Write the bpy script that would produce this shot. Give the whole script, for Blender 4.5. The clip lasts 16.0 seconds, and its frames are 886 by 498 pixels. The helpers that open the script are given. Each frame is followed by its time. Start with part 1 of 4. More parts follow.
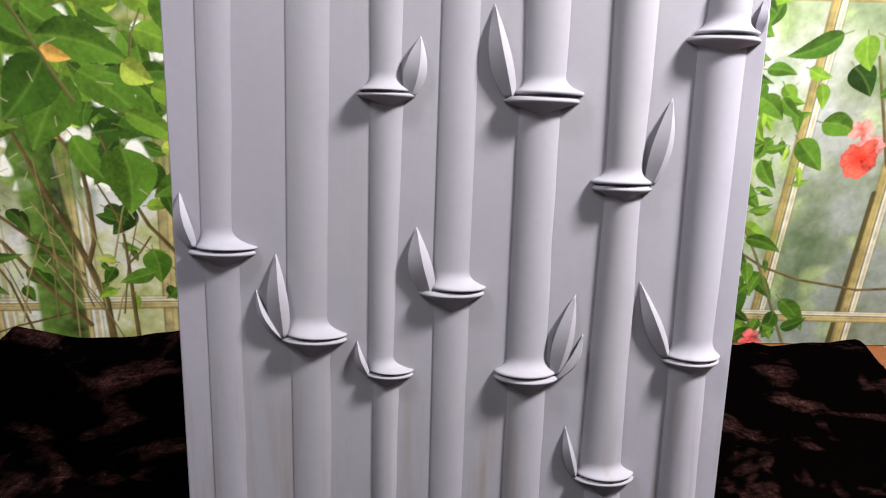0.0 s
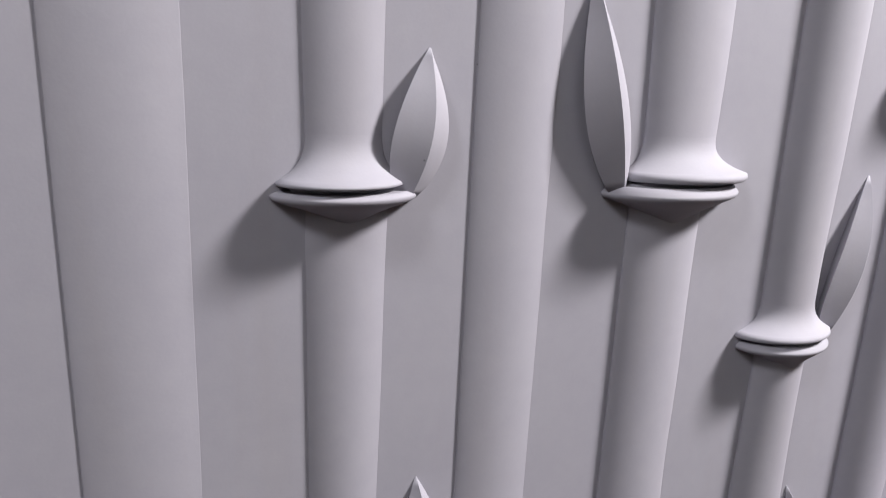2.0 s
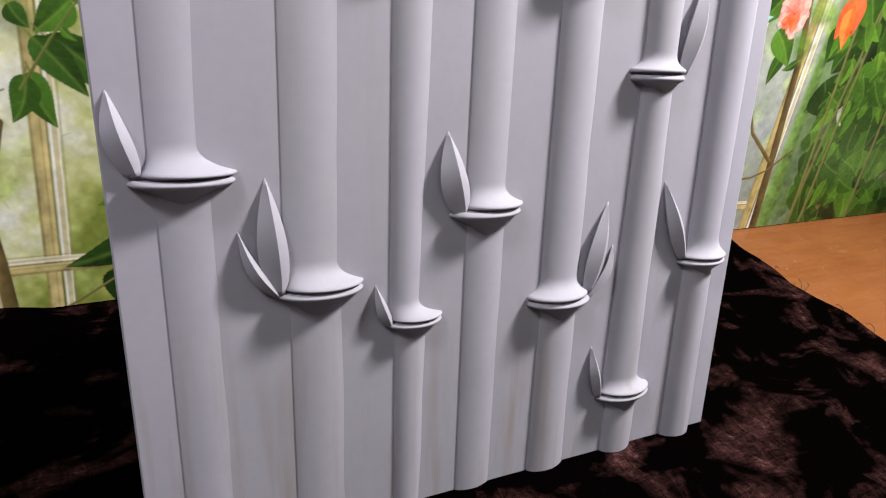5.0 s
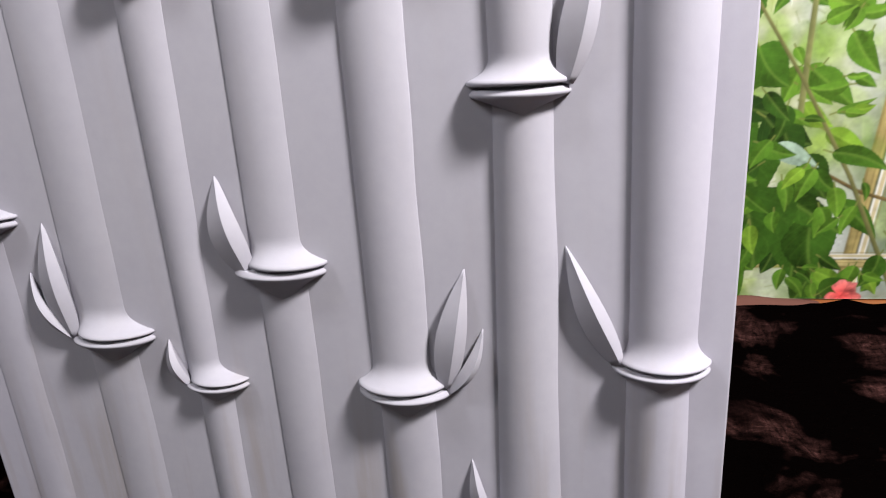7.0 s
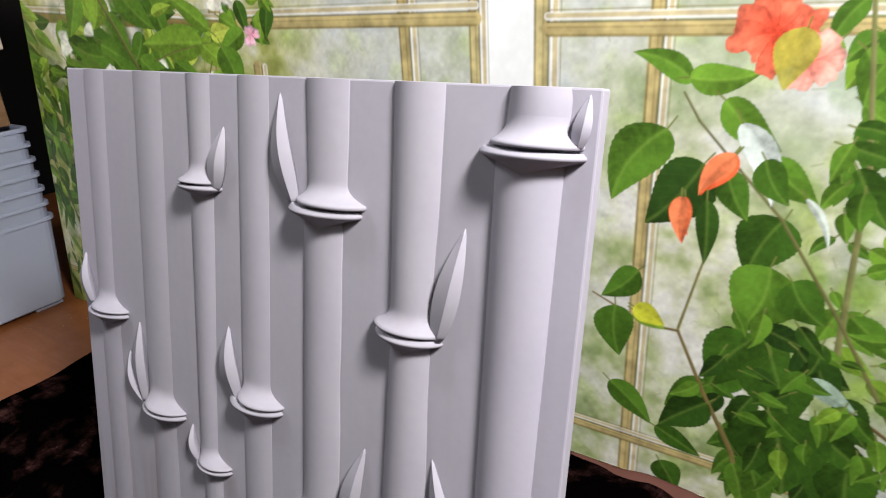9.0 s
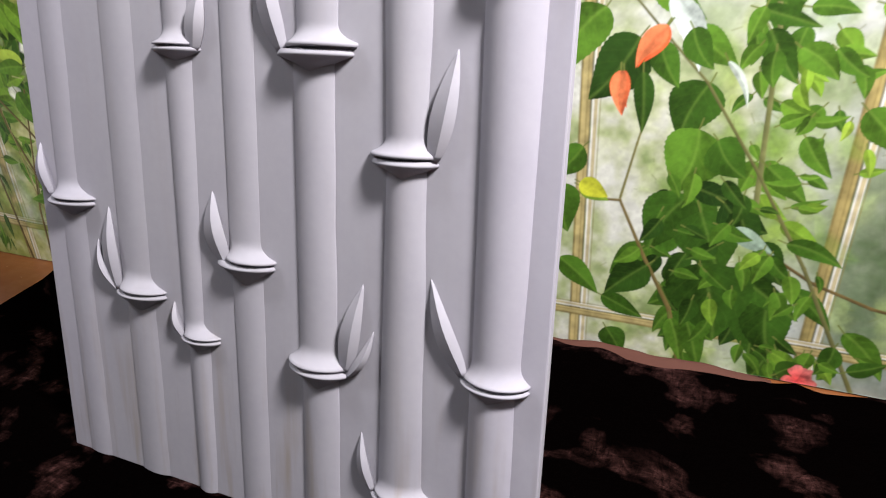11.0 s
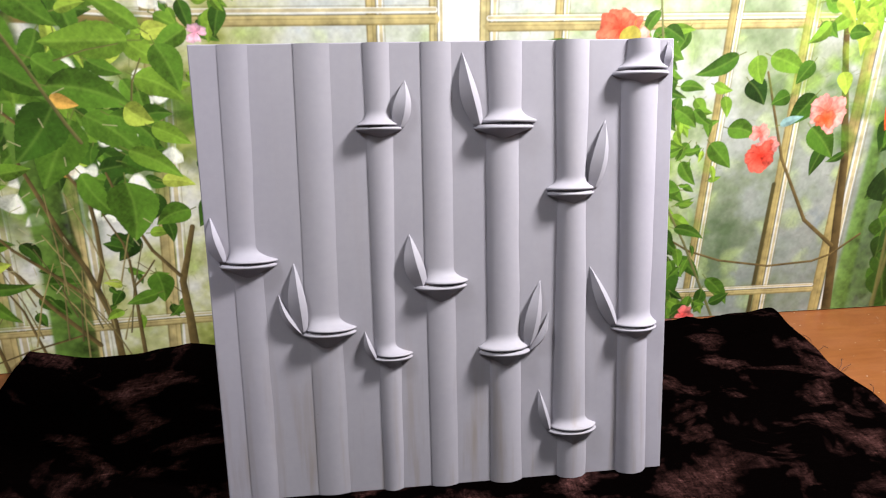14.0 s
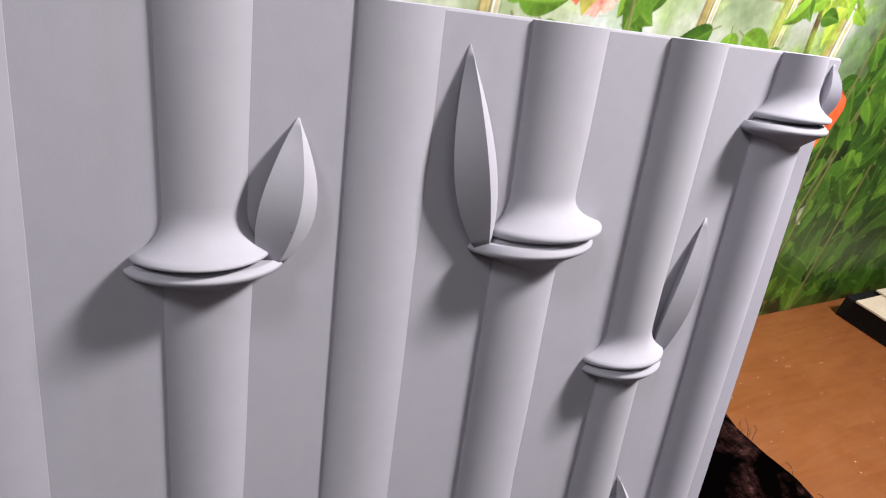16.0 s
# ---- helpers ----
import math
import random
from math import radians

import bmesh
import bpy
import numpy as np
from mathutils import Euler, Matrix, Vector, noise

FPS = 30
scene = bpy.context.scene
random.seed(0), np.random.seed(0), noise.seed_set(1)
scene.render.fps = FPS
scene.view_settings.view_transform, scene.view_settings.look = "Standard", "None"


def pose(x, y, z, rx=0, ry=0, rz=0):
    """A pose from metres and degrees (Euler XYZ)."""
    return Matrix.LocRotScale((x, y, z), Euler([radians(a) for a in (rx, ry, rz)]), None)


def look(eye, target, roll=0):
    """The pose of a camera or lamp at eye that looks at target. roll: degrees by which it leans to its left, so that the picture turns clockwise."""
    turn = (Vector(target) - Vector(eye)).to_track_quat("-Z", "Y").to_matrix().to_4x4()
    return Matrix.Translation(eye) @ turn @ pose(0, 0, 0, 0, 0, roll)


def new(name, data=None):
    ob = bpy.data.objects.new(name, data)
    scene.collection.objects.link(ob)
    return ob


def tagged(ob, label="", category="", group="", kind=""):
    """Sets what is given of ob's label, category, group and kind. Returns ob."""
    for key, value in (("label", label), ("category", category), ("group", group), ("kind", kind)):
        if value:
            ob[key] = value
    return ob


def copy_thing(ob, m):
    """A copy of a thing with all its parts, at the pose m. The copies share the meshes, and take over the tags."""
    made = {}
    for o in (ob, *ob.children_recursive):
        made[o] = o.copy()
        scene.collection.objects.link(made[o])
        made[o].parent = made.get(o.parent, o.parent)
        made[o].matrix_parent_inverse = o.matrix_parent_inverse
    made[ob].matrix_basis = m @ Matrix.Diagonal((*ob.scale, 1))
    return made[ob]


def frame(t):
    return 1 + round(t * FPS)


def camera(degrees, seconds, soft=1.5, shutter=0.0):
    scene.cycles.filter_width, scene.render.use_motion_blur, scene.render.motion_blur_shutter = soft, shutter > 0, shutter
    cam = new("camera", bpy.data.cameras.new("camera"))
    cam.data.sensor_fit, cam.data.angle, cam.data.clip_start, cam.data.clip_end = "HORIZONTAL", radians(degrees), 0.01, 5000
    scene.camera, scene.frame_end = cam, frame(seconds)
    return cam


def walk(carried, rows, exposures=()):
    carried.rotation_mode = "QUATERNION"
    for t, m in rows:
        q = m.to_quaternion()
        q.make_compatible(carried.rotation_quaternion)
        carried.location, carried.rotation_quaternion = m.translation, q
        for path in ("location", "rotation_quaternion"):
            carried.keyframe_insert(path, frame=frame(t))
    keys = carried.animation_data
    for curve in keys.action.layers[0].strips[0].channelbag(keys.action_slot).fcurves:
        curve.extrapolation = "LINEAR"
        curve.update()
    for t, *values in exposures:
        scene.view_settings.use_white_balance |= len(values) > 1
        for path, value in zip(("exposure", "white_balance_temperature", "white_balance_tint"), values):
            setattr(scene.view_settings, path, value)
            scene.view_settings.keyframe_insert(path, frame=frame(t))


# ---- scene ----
cam = camera(70.7, 16.0, soft=1.15)
PATH = [
    (0, (-0.025, -0.458, 0.473), (0.01, 1.4, -0.266), 1.5),
    (0.5, (-0.04, -0.374, 0.469), (0.085, 1.46, -0.318), 2.5),
    (1, (-0.034, -0.261, 0.462), (0.14, 1.542, -0.386), 3.1),
    (1.5, (-0.048, -0.167, 0.462), (0.189, 1.617, -0.41), 4.7),
    (2, (-0.105, -0.117, 0.47), (0.561, 1.58, -0.354), 5.9),
    (2.5, (-0.175, -0.129, 0.49), (0.743, 1.498, -0.223), 6.4),
    (2.6, (-0.185, -0.131, 0.488), (0.782, 1.478, -0.203), 6.8),
    (3, (-0.222, -0.149, 0.472), (0.798, 1.415, -0.245), 8.3),
    (3.5, (-0.251, -0.177, 0.447), (0.782, 1.384, -0.258), 7.6),
    (4, (-0.29, -0.233, 0.413), (0.717, 1.303, -0.378), 7.6),
    (4.2, (-0.297, -0.253, 0.398), (0.701, 1.267, -0.434), 8.1),
    (6.3, (0.054, -0.366, 0.43), (0.084, 1.391, -0.526), -1.6),
    (6.5, (0.09, -0.335, 0.419), (-0.019, 1.426, -0.523), -3.0),
    (7, (0.156, -0.257, 0.41), (-0.204, 1.469, -0.535), -6.3),
    (7.5, (0.226, -0.221, 0.443), (-0.465, 1.428, -0.453), -7.5),
    (8, (0.299, -0.207, 0.488), (-0.688, 1.334, -0.321), -5.7),
    (8.3, (0.326, -0.21, 0.509), (-0.754, 1.287, -0.259), -5.4),
    (8.5, (0.339, -0.216, 0.525), (-0.735, 1.3, -0.215), -4.9),
    (9, (0.354, -0.219, 0.534), (-0.663, 1.319, -0.242), -3.1),
    (9.5, (0.366, -0.234, 0.514), (-0.605, 1.325, -0.276), -2.7),
    (10, (0.377, -0.249, 0.475), (-0.61, 1.269, -0.375), -3.1),
    (10.2, (0.38, -0.25, 0.455), (-0.606, 1.254, -0.419), -3.4),
    (12.3, (0.197, -0.565, 0.455), (0.057, 1.283, -0.297), -1.8),
    (12.5, (0.182, -0.609, 0.462), (0.051, 1.238, -0.293), -1.8),
    (13, (0.11, -0.672, 0.505), (-0.057, 1.189, -0.208), -2.0),
    (13.5, (0.004, -0.643, 0.515), (0.013, 1.237, -0.166), -0.6),
    (14, (-0.07, -0.575, 0.509), (0.129, 1.286, -0.196), -0.5),
    (14.5, (-0.072, -0.439, 0.504), (0.22, 1.385, -0.264), -0.9),
    (15, (-0.052, -0.287, 0.505), (0.417, 1.449, -0.372), 2.5),
    (15.5, (-0.079, -0.172, 0.51), (0.666, 1.425, -0.436), 8.1),
    (16, (-0.098, -0.1, 0.517), (0.882, 1.337, -0.47), 13.6),
]
EXPOSURE = [(0, -0.16), (1, -0.24), (1.5, -0.40), (2, -0.44), (2.5, -0.46), (3, -0.46), (3.5, -0.38), (4, -0.18), (6.5, -0.10), (7.5, -0.12), (8, -0.30), (8.5, -0.47),
            (9, -0.56), (9.5, -0.60), (10, -0.50), (12.5, -0.06), (13, 0.03), (13.5, -0.05), (14.5, -0.16), (15, -0.28), (15.5, -0.42), (16, -0.38)]
walk(cam, [(t, look(eye, target, roll)) for t, eye, target, roll in PATH], EXPOSURE)

# ---- light and exposure ----
world = bpy.data.worlds.new("room_air")
scene.world = world
world.use_nodes = True
world.node_tree.nodes["Background"].inputs[0].default_value = (0.9, 0.93, 1.0, 1)
world.node_tree.nodes["Background"].inputs[1].default_value = 0.035
scene.view_settings.exposure = 0.0


def area(name, eye, target, w, h, watts, color):
    data = bpy.data.lights.new(name, "AREA")
    data.shape, data.size, data.size_y, data.energy, data.color = "RECTANGLE", w, h, watts, color
    ob = new(name, data)
    ob.matrix_world = look(eye, target)
    return ob


area("hanging_lamp_key", (0.82, -0.165, 1.20), (0.0, 0.10, 0.22), 0.17, 0.17, 48, (1.0, 0.96, 0.97))
area("ceiling_lamp_second", (-0.92, -0.34, 1.58), (-0.05, 0.15, 0.2), 0.26, 0.26, 14.5, (0.95, 0.95, 1.0))
# the far one is an unseen fill, added to lift undersides and shadows
area("fill_lamp_far", (0.1, -1.6, 1.66), (0.1, -0.2, 0), 1.1, 0.5, 7, (0.98, 0.965, 1.0))


# ---- materials ----
def mat(name, color, rough=0.6, spec=0.4, metal=0.0):
    m = bpy.data.materials.new(name)
    m.use_nodes = True
    b = m.node_tree.nodes["Principled BSDF"]
    b.inputs["Base Color"].default_value = (*color, 1)
    b.inputs["Roughness"].default_value = rough
    b.inputs["Specular IOR Level"].default_value = spec
    b.inputs["Metallic"].default_value = metal
    return m


def nodes(m):
    return m.node_tree.nodes, m.node_tree.links, m.node_tree.nodes["Principled BSDF"]


def coords(m, scale=(1, 1, 1), kind="Object"):
    n, l, _ = nodes(m)
    tc, mp = n.new("ShaderNodeTexCoord"), n.new("ShaderNodeMapping")
    mp.inputs["Scale"].default_value = scale
    l.new(tc.outputs[kind], mp.inputs[0])
    return mp.outputs[0]


def noise_tex(m, vec, scale, detail=4, rough=0.55, dist=0.0):
    n, l, _ = nodes(m)
    t = n.new("ShaderNodeTexNoise")
    t.inputs["Scale"].default_value, t.inputs["Detail"].default_value = scale, detail
    t.inputs["Roughness"].default_value, t.inputs["Distortion"].default_value = rough, dist
    l.new(vec, t.inputs["Vector"])
    return t.outputs["Fac"]


def ramp(m, fac, stops):
    n, l, _ = nodes(m)
    r = n.new("ShaderNodeValToRGB")
    e = r.color_ramp.elements
    while len(e) < len(stops):
        e.new(0.5)
    for el, (p, c) in zip(e, stops):
        el.position, el.color = p, (*c, 1)
    l.new(fac, r.inputs[0])
    return r.outputs[0]


def mix(m, fac, a, b, mode="MIX"):
    n, l, _ = nodes(m)
    x = n.new("ShaderNodeMix")
    x.data_type, x.blend_type = "RGBA", mode
    for s, v in ((x.inputs[0], fac), (x.inputs[6], a), (x.inputs[7], b)):
        if isinstance(v, (int, float)):
            s.default_value = v
        elif isinstance(v, tuple):
            s.default_value = (*v, 1)
        else:
            l.new(v, s)
    return x.outputs[2]


def bump(m, height, strength, dist):
    n, l, b = nodes(m)
    k = n.new("ShaderNodeBump")
    k.inputs["Strength"].default_value, k.inputs["Distance"].default_value = strength, dist
    l.new(height, k.inputs["Height"])
    l.new(k.outputs[0], b.inputs["Normal"])


def paint(m, socket, name="Base Color"):
    n, l, b = nodes(m)
    l.new(socket, b.inputs[name])


def plaster():
    m = mat("cast_plaster", (0.55, 0.53, 0.55), 0.72, 0.25)
    v = coords(m)
    fine, broad = noise_tex(m, v, 900, 3), noise_tex(m, v, 14, 4)
    streak = noise_tex(m, coords(m, (60, 60, 5)), 1.0, 4)
    c = ramp(m, broad, [(0.3, (0.321, 0.310, 0.362)), (0.7, (0.351, 0.340, 0.388))])
    c = mix(m, 0.22, c, ramp(m, noise_tex(m, v, 130, 4, 0.6), [(0.35, (0.310, 0.300, 0.350)), (0.65, (0.364, 0.351, 0.398))]))
    place, size = nodes(m)[0].new("ShaderNodeSeparateXYZ"), nodes(m)[0].new("ShaderNodeMath")
    size.operation = "ABSOLUTE"
    nodes(m)[1].new(coords(m), place.inputs[0])
    nodes(m)[1].new(place.outputs[0], size.inputs[0])
    # the colour is greyer and slightly darker in the middle, and keeps its lilac tint along the two sides
    tint = ramp(m, size.outputs[0], [(0.16, (0.93, 0.935, 0.91)), (0.235, (1.0, 1.0, 1.0))])
    c = mix(m, 1.0, c, tint, "MULTIPLY")
    dirt = ramp(m, streak, [(0.52, (0, 0, 0)), (0.74, (1, 1, 1))])
    low = nodes(m)[0].new("ShaderNodeSeparateXYZ")
    nodes(m)[1].new(coords(m), low.inputs[0])
    reach = ramp(m, low.outputs[2], [(0.06, (0.75, 0.75, 0.75)), (0.20, (0.10, 0.10, 0.10))])
    paint(m, mix(m, mix(m, 1.0, dirt, reach, "MULTIPLY"), c, (0.25, 0.215, 0.19)))
    n, l, b = nodes(m)
    dots = n.new("ShaderNodeTexVoronoi")
    dots.inputs["Scale"].default_value = 26
    l.new(coords(m), dots.inputs["Vector"])
    speck = ramp(m, dots.outputs["Distance"], [(0.008, (1, 1, 1)), (0.016, (0, 0, 0))])
    paint(m, mix(m, speck, b.inputs["Base Color"].links[0].from_socket, (0.12, 0.11, 0.12)))
    bump(m, fine, 0.05, 0.0006)
    return m


def velvet():
    m = mat("crushed_velvet", (0.01, 0.007, 0.007), 0.95, 0.0)
    # the nap's brown highlights are painted into the colour, in streaked noise patches
    sheen_patch = noise_tex(m, coords(m, (1, 1.3, 0.3)), 10.5, 3.5, 0.6, 0.45)
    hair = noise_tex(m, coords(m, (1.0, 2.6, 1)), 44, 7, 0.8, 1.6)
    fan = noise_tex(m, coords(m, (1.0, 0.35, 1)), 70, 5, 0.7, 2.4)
    lit = ramp(m, sheen_patch, [(0.525, (0, 0, 0)), (0.63, (0.30, 0.30, 0.30)), (0.79, (1, 1, 1))])
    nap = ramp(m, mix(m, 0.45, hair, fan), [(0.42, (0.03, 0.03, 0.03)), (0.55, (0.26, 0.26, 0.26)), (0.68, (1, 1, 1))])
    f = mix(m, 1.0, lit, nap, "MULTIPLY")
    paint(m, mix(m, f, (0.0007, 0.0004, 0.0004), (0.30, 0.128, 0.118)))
    _, _, b = nodes(m)
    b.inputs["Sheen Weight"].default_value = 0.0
    b.inputs["Sheen Tint"].default_value = (0.5, 0.25, 0.22, 1)
    bump(m, noise_tex(m, coords(m, (1, 2.0, 1)), 60, 5, 0.65, 1.5), 0.6, 0.006)
    return m


def laminate():
    m = mat("orange_wood_laminate", (0.5, 0.2, 0.06), 0.38, 0.45)
    grain = noise_tex(m, coords(m, (3, 30, 3)), 3.0, 6, 0.6, 1.2)
    cloud = noise_tex(m, coords(m), 6, 3)
    c = ramp(m, grain, [(0.3, (0.160, 0.049, 0.013)), (0.7, (0.21, 0.073, 0.020))])
    c = mix(m, 0.25, c, ramp(m, cloud, [(0.3, (0.14, 0.040, 0.011)), (0.7, (0.235, 0.086, 0.028))]))
    scuff = ramp(m, noise_tex(m, coords(m, (14, 40, 10)), 3.0, 3), [(0.69, (0, 0, 0)), (0.73, (1, 1, 1))])
    paint(m, mix(m, mix(m, 1.0, scuff, (0.5, 0.5, 0.5), "MULTIPLY"), c, (0.45, 0.27, 0.15)))
    n, l, b = nodes(m)
    crumbs = n.new("ShaderNodeTexVoronoi")
    crumbs.inputs["Scale"].default_value = 46
    l.new(coords(m), crumbs.inputs["Vector"])
    dust = ramp(m, crumbs.outputs["Distance"], [(0.035, (1, 1, 1)), (0.06, (0, 0, 0))])
    paint(m, mix(m, dust, b.inputs["Base Color"].links[0].from_socket, (0.50, 0.42, 0.34)))
    paint(m, ramp(m, noise_tex(m, coords(m), 25, 4), [(0.3, (0.30, 0.30, 0.30)), (0.7, (0.48, 0.48, 0.48))]), "Roughness")
    return m


PLASTER, VELVET, LAMINATE = plaster(), velvet(), laminate()
THREAD = mat("loose_thread", (0.05, 0.03, 0.03), 0.9, 0.1)
HEM = mat("velvet_reverse", (0.095, 0.042, 0.032), 0.9, 0.05)


def wall_paint(name, color):
    m = mat(name, color, 0.8, 0.2)
    f = noise_tex(m, coords(m), 3, 4)
    paint(m, ramp(m, f, [(0.3, tuple(0.93 * c for c in color)), (0.7, color)]))
    bump(m, noise_tex(m, coords(m), 220, 2), 0.15, 0.001)
    return m


WALL, CEIL, FLOOR = wall_paint("wall_paint", (0.38, 0.37, 0.36)), wall_paint("ceiling_paint", (0.78, 0.78, 0.77)), wall_paint("floor_vinyl", (0.22, 0.19, 0.17))
DARKWALL = wall_paint("dark_wall_paint", (0.03, 0.028, 0.027))


# ---- building helpers ----
def mesh_of(name, bm, material, smooth=False):
    bmesh.ops.recalc_face_normals(bm, faces=bm.faces)
    me = bpy.data.meshes.new(name)
    bm.to_mesh(me)
    bm.free()
    for m in material if isinstance(material, (list, tuple)) else (material,):
        me.materials.append(m)
    if smooth:
        for p in me.polygons:
            p.use_smooth = True
    return me


def part(name, bm, material, parent, label="", smooth=False):
    ob = new(name, mesh_of(name, bm, material, smooth))
    ob.parent = parent
    if label:
        ob["label"] = label
    return ob


def thing(name, bm, material, label, category, group="", kind="", smooth=False):
    return tagged(new(name, mesh_of(name, bm, material, smooth)), label, category, group, kind)


def empty(name, m, label, category, group="", kind=""):
    ob = new(name)
    ob.empty_display_size = 0.05
    ob.matrix_world = m
    return tagged(ob, label, category, group, kind)


def box(lo, hi, bevel=0.0, bm=None, seg=2):
    bm = bm or bmesh.new()
    vs = [bm.verts.new((x, y, z)) for x in (lo[0], hi[0]) for y in (lo[1], hi[1]) for z in (lo[2], hi[2])]
    fs = [bm.faces.new([vs[i] for i in q]) for q in ((0, 1, 3, 2), (4, 6, 7, 5), (0, 4, 5, 1), (2, 3, 7, 6), (0, 2, 6, 4), (1, 5, 7, 3))]
    if bevel:
        bmesh.ops.bevel(bm, geom=list({e for f in fs for e in f.edges}), offset=bevel, segments=seg, affect="EDGES", profile=0.5)
    return bm


def loft(sections, close_ends=True):
    """A skin over rings that all have the same number of points."""
    bm = bmesh.new()
    rings = [[bm.verts.new(p) for p in s] for s in sections]
    for a, b in zip(rings, rings[1:]):
        for i in range(len(a)):
            j = (i + 1) % len(a)
            bm.faces.new((a[i], a[j], b[j], b[i]))
    if close_ends:
        for f in (bm.faces.new(rings[0]), bm.faces.new(rings[-1][::-1])):
            for e in f.edges:
                e.smooth = False
    return bm


def lerp(a, b, s):
    return a + (b - a) * s


# ---- the room round the table ----
def slab(name, lo, hi, material, label):
    return thing(name, box(lo, hi), material, label, name.split("_")[0], kind="structure")


slab("floor", (-2.6, -2.4, -0.83), (2.6, 1.8, -0.75), FLOOR, "dark vinyl floor under the table")
slab("ceiling", (-2.6, -2.4, 1.75), (2.6, 1.8, 1.83), CEIL, "plain white painted ceiling of the room")
slab("wall_back", (-2.6, 1.8, -0.83), (2.6, 1.9, 1.83), DARKWALL, "dark wall behind the printed backdrop")
slab("wall_front", (-2.6, -2.5, -0.83), (2.6, -2.4, 1.83), WALL, "plain pale wall behind the camera")
slab("wall_west", (-2.7, -2.5, -0.83), (-2.6, 1.9, 1.83), DARKWALL, "plain dark side wall of the room")
slab("wall_east", (2.6, -2.5, -0.83), (2.7, 1.9, 1.83), WALL, "plain pale side wall of the room")


# ---- table ----
def work_table():
    t = empty("work_table", pose(0, 0, 0), "orange wood laminate table with scuffed top", "table")
    part("tabletop", box((-1.7, -0.62, -0.03), (1.7, 0.85, 0), 0.003), LAMINATE, t)
    for x in (-1.6, 1.55):
        for y in (-0.55, 0.73):
            part("leg", box((x, y, -0.75), (x + 0.05, y + 0.05, -0.03), 0.004), LAMINATE, t)
    return t


work_table()


# ---- velvet cloth ----
def sheet_y(x):
    """Where the foot of the printed sheet stands on the table."""
    s = np.clip((-0.25 - x) / 0.5, 0, 1)
    return 0.366 - 0.055 * s * s * (3 - 2 * s)


def cloth_height(x, y):
    h = 0.0035
    h += 0.004 * (noise.noise(Vector((x * 7, y * 9, 1.7))) + 0.4)
    h += 0.0022 * noise.noise(Vector((x * 22, y * 26, 4.1)))
    ridge = abs(noise.noise(Vector((x * 5 + y * 3, y * 6 - x * 2, 9.3))))
    h += 0.007 * max(0, 0.25 - ridge) / 0.25
    # raised fold at the back corner, and the rolled rear hem
    h += 0.027 * math.exp(-((x + 0.60) ** 2) / 0.0028 - ((y - 0.285) ** 2) / 0.006)
    h += 0.014 * math.exp(-((x - 0.58) ** 2) / 0.006 - ((y - 0.27) ** 2) / 0.012)
    h += (0.010 if x > 0.06 else 0.003) * math.exp(-((y - 0.325) ** 2) / 0.0006) * (0.7 + 0.6 * noise.noise(Vector((x * 9, 3, 2))))
    rear = float(sheet_y(x))
    h += 0.003 * math.exp(-((y - rear + 0.012) ** 2) / 0.0004) * min(1, max(0, (0.06 - x) / 0.1)) * (0.9 + 0.5 * noise.noise(Vector((x * 11, 7, 2))))
    flat = math.exp(-(max(0, abs(x) - 0.25) ** 2 + max(0, abs(y - 0.01) - 0.02) ** 2) / 0.0016)
    return max(0.0012, h * (1 - flat) + 0.0012 * flat)


def velvet_cloth():
    bm = bmesh.new()
    nx, ny = 210, 170
    grid = []
    for j in range(ny + 1):
        row = []
        for i in range(nx + 1):
            s, r = i / nx, j / ny
            rear = lerp(float(sheet_y(lerp(-0.61, 0.6, s))) - 0.005, 0.346 + 0.008 * noise.noise(Vector((s * 9, 0.3, 0))), min(1, max(0, (s - 0.5) / 0.08)))
            y = lerp(-0.56, rear, r)
            left = lerp(-0.626, -0.604, r) + 0.010 * noise.noise(Vector((0.2, r * 8, 5)))
            right = 0.600 + 0.008 * noise.noise(Vector((0.7, r * 8, 8)))
            x = lerp(left, right, s)
            row.append(bm.verts.new((x, y, cloth_height(x, y))))
        grid.append(row)
    for a, b in zip(grid, grid[1:]):
        for i in range(nx):
            bm.faces.new((a[i], a[i + 1], b[i + 1], b[i]))
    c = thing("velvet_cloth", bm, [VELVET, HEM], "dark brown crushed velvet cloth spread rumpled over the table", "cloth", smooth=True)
    sol = c.modifiers.new("thickness", "SOLIDIFY")
    sol.thickness, sol.offset, sol.material_offset_rim = 0.0011, -1, 1
    return c


cloth = velvet_cloth()


def wire(points, radius, bm=None, sides=5):
    bm = bm or bmesh.new()
    rings = []
    for k, p in enumerate(points):
        p = Vector(p)
        d = (Vector(points[min(k + 1, len(points) - 1)]) - Vector(points[max(k - 1, 0)])).normalized()
        a = d.orthogonal().normalized()
        b = d.cross(a)
        rings.append([bm.verts.new(p + radius * (math.cos(6.2832 * i / sides) * a + math.sin(6.2832 * i / sides) * b)) for i in range(sides)])
    for a, b in zip(rings, rings[1:]):
        for i in range(sides):
            bm.faces.new((a[i], a[(i + 1) % sides], b[(i + 1) % sides], b[i]))
    return bm


def frayed_thread(x, y, dx, dy, curl):
    pts = []
    for k in range(11):
        s = k / 10
        pts.append((x + dx * s + curl * math.sin(s * 5), y + dy * s + curl * (1 - math.cos(s * 4)), 0.003 + 0.008 * math.sin(s * 2.6)))
    part("thread", wire(pts, 0.0004), THREAD, cloth, "loose frayed thread")


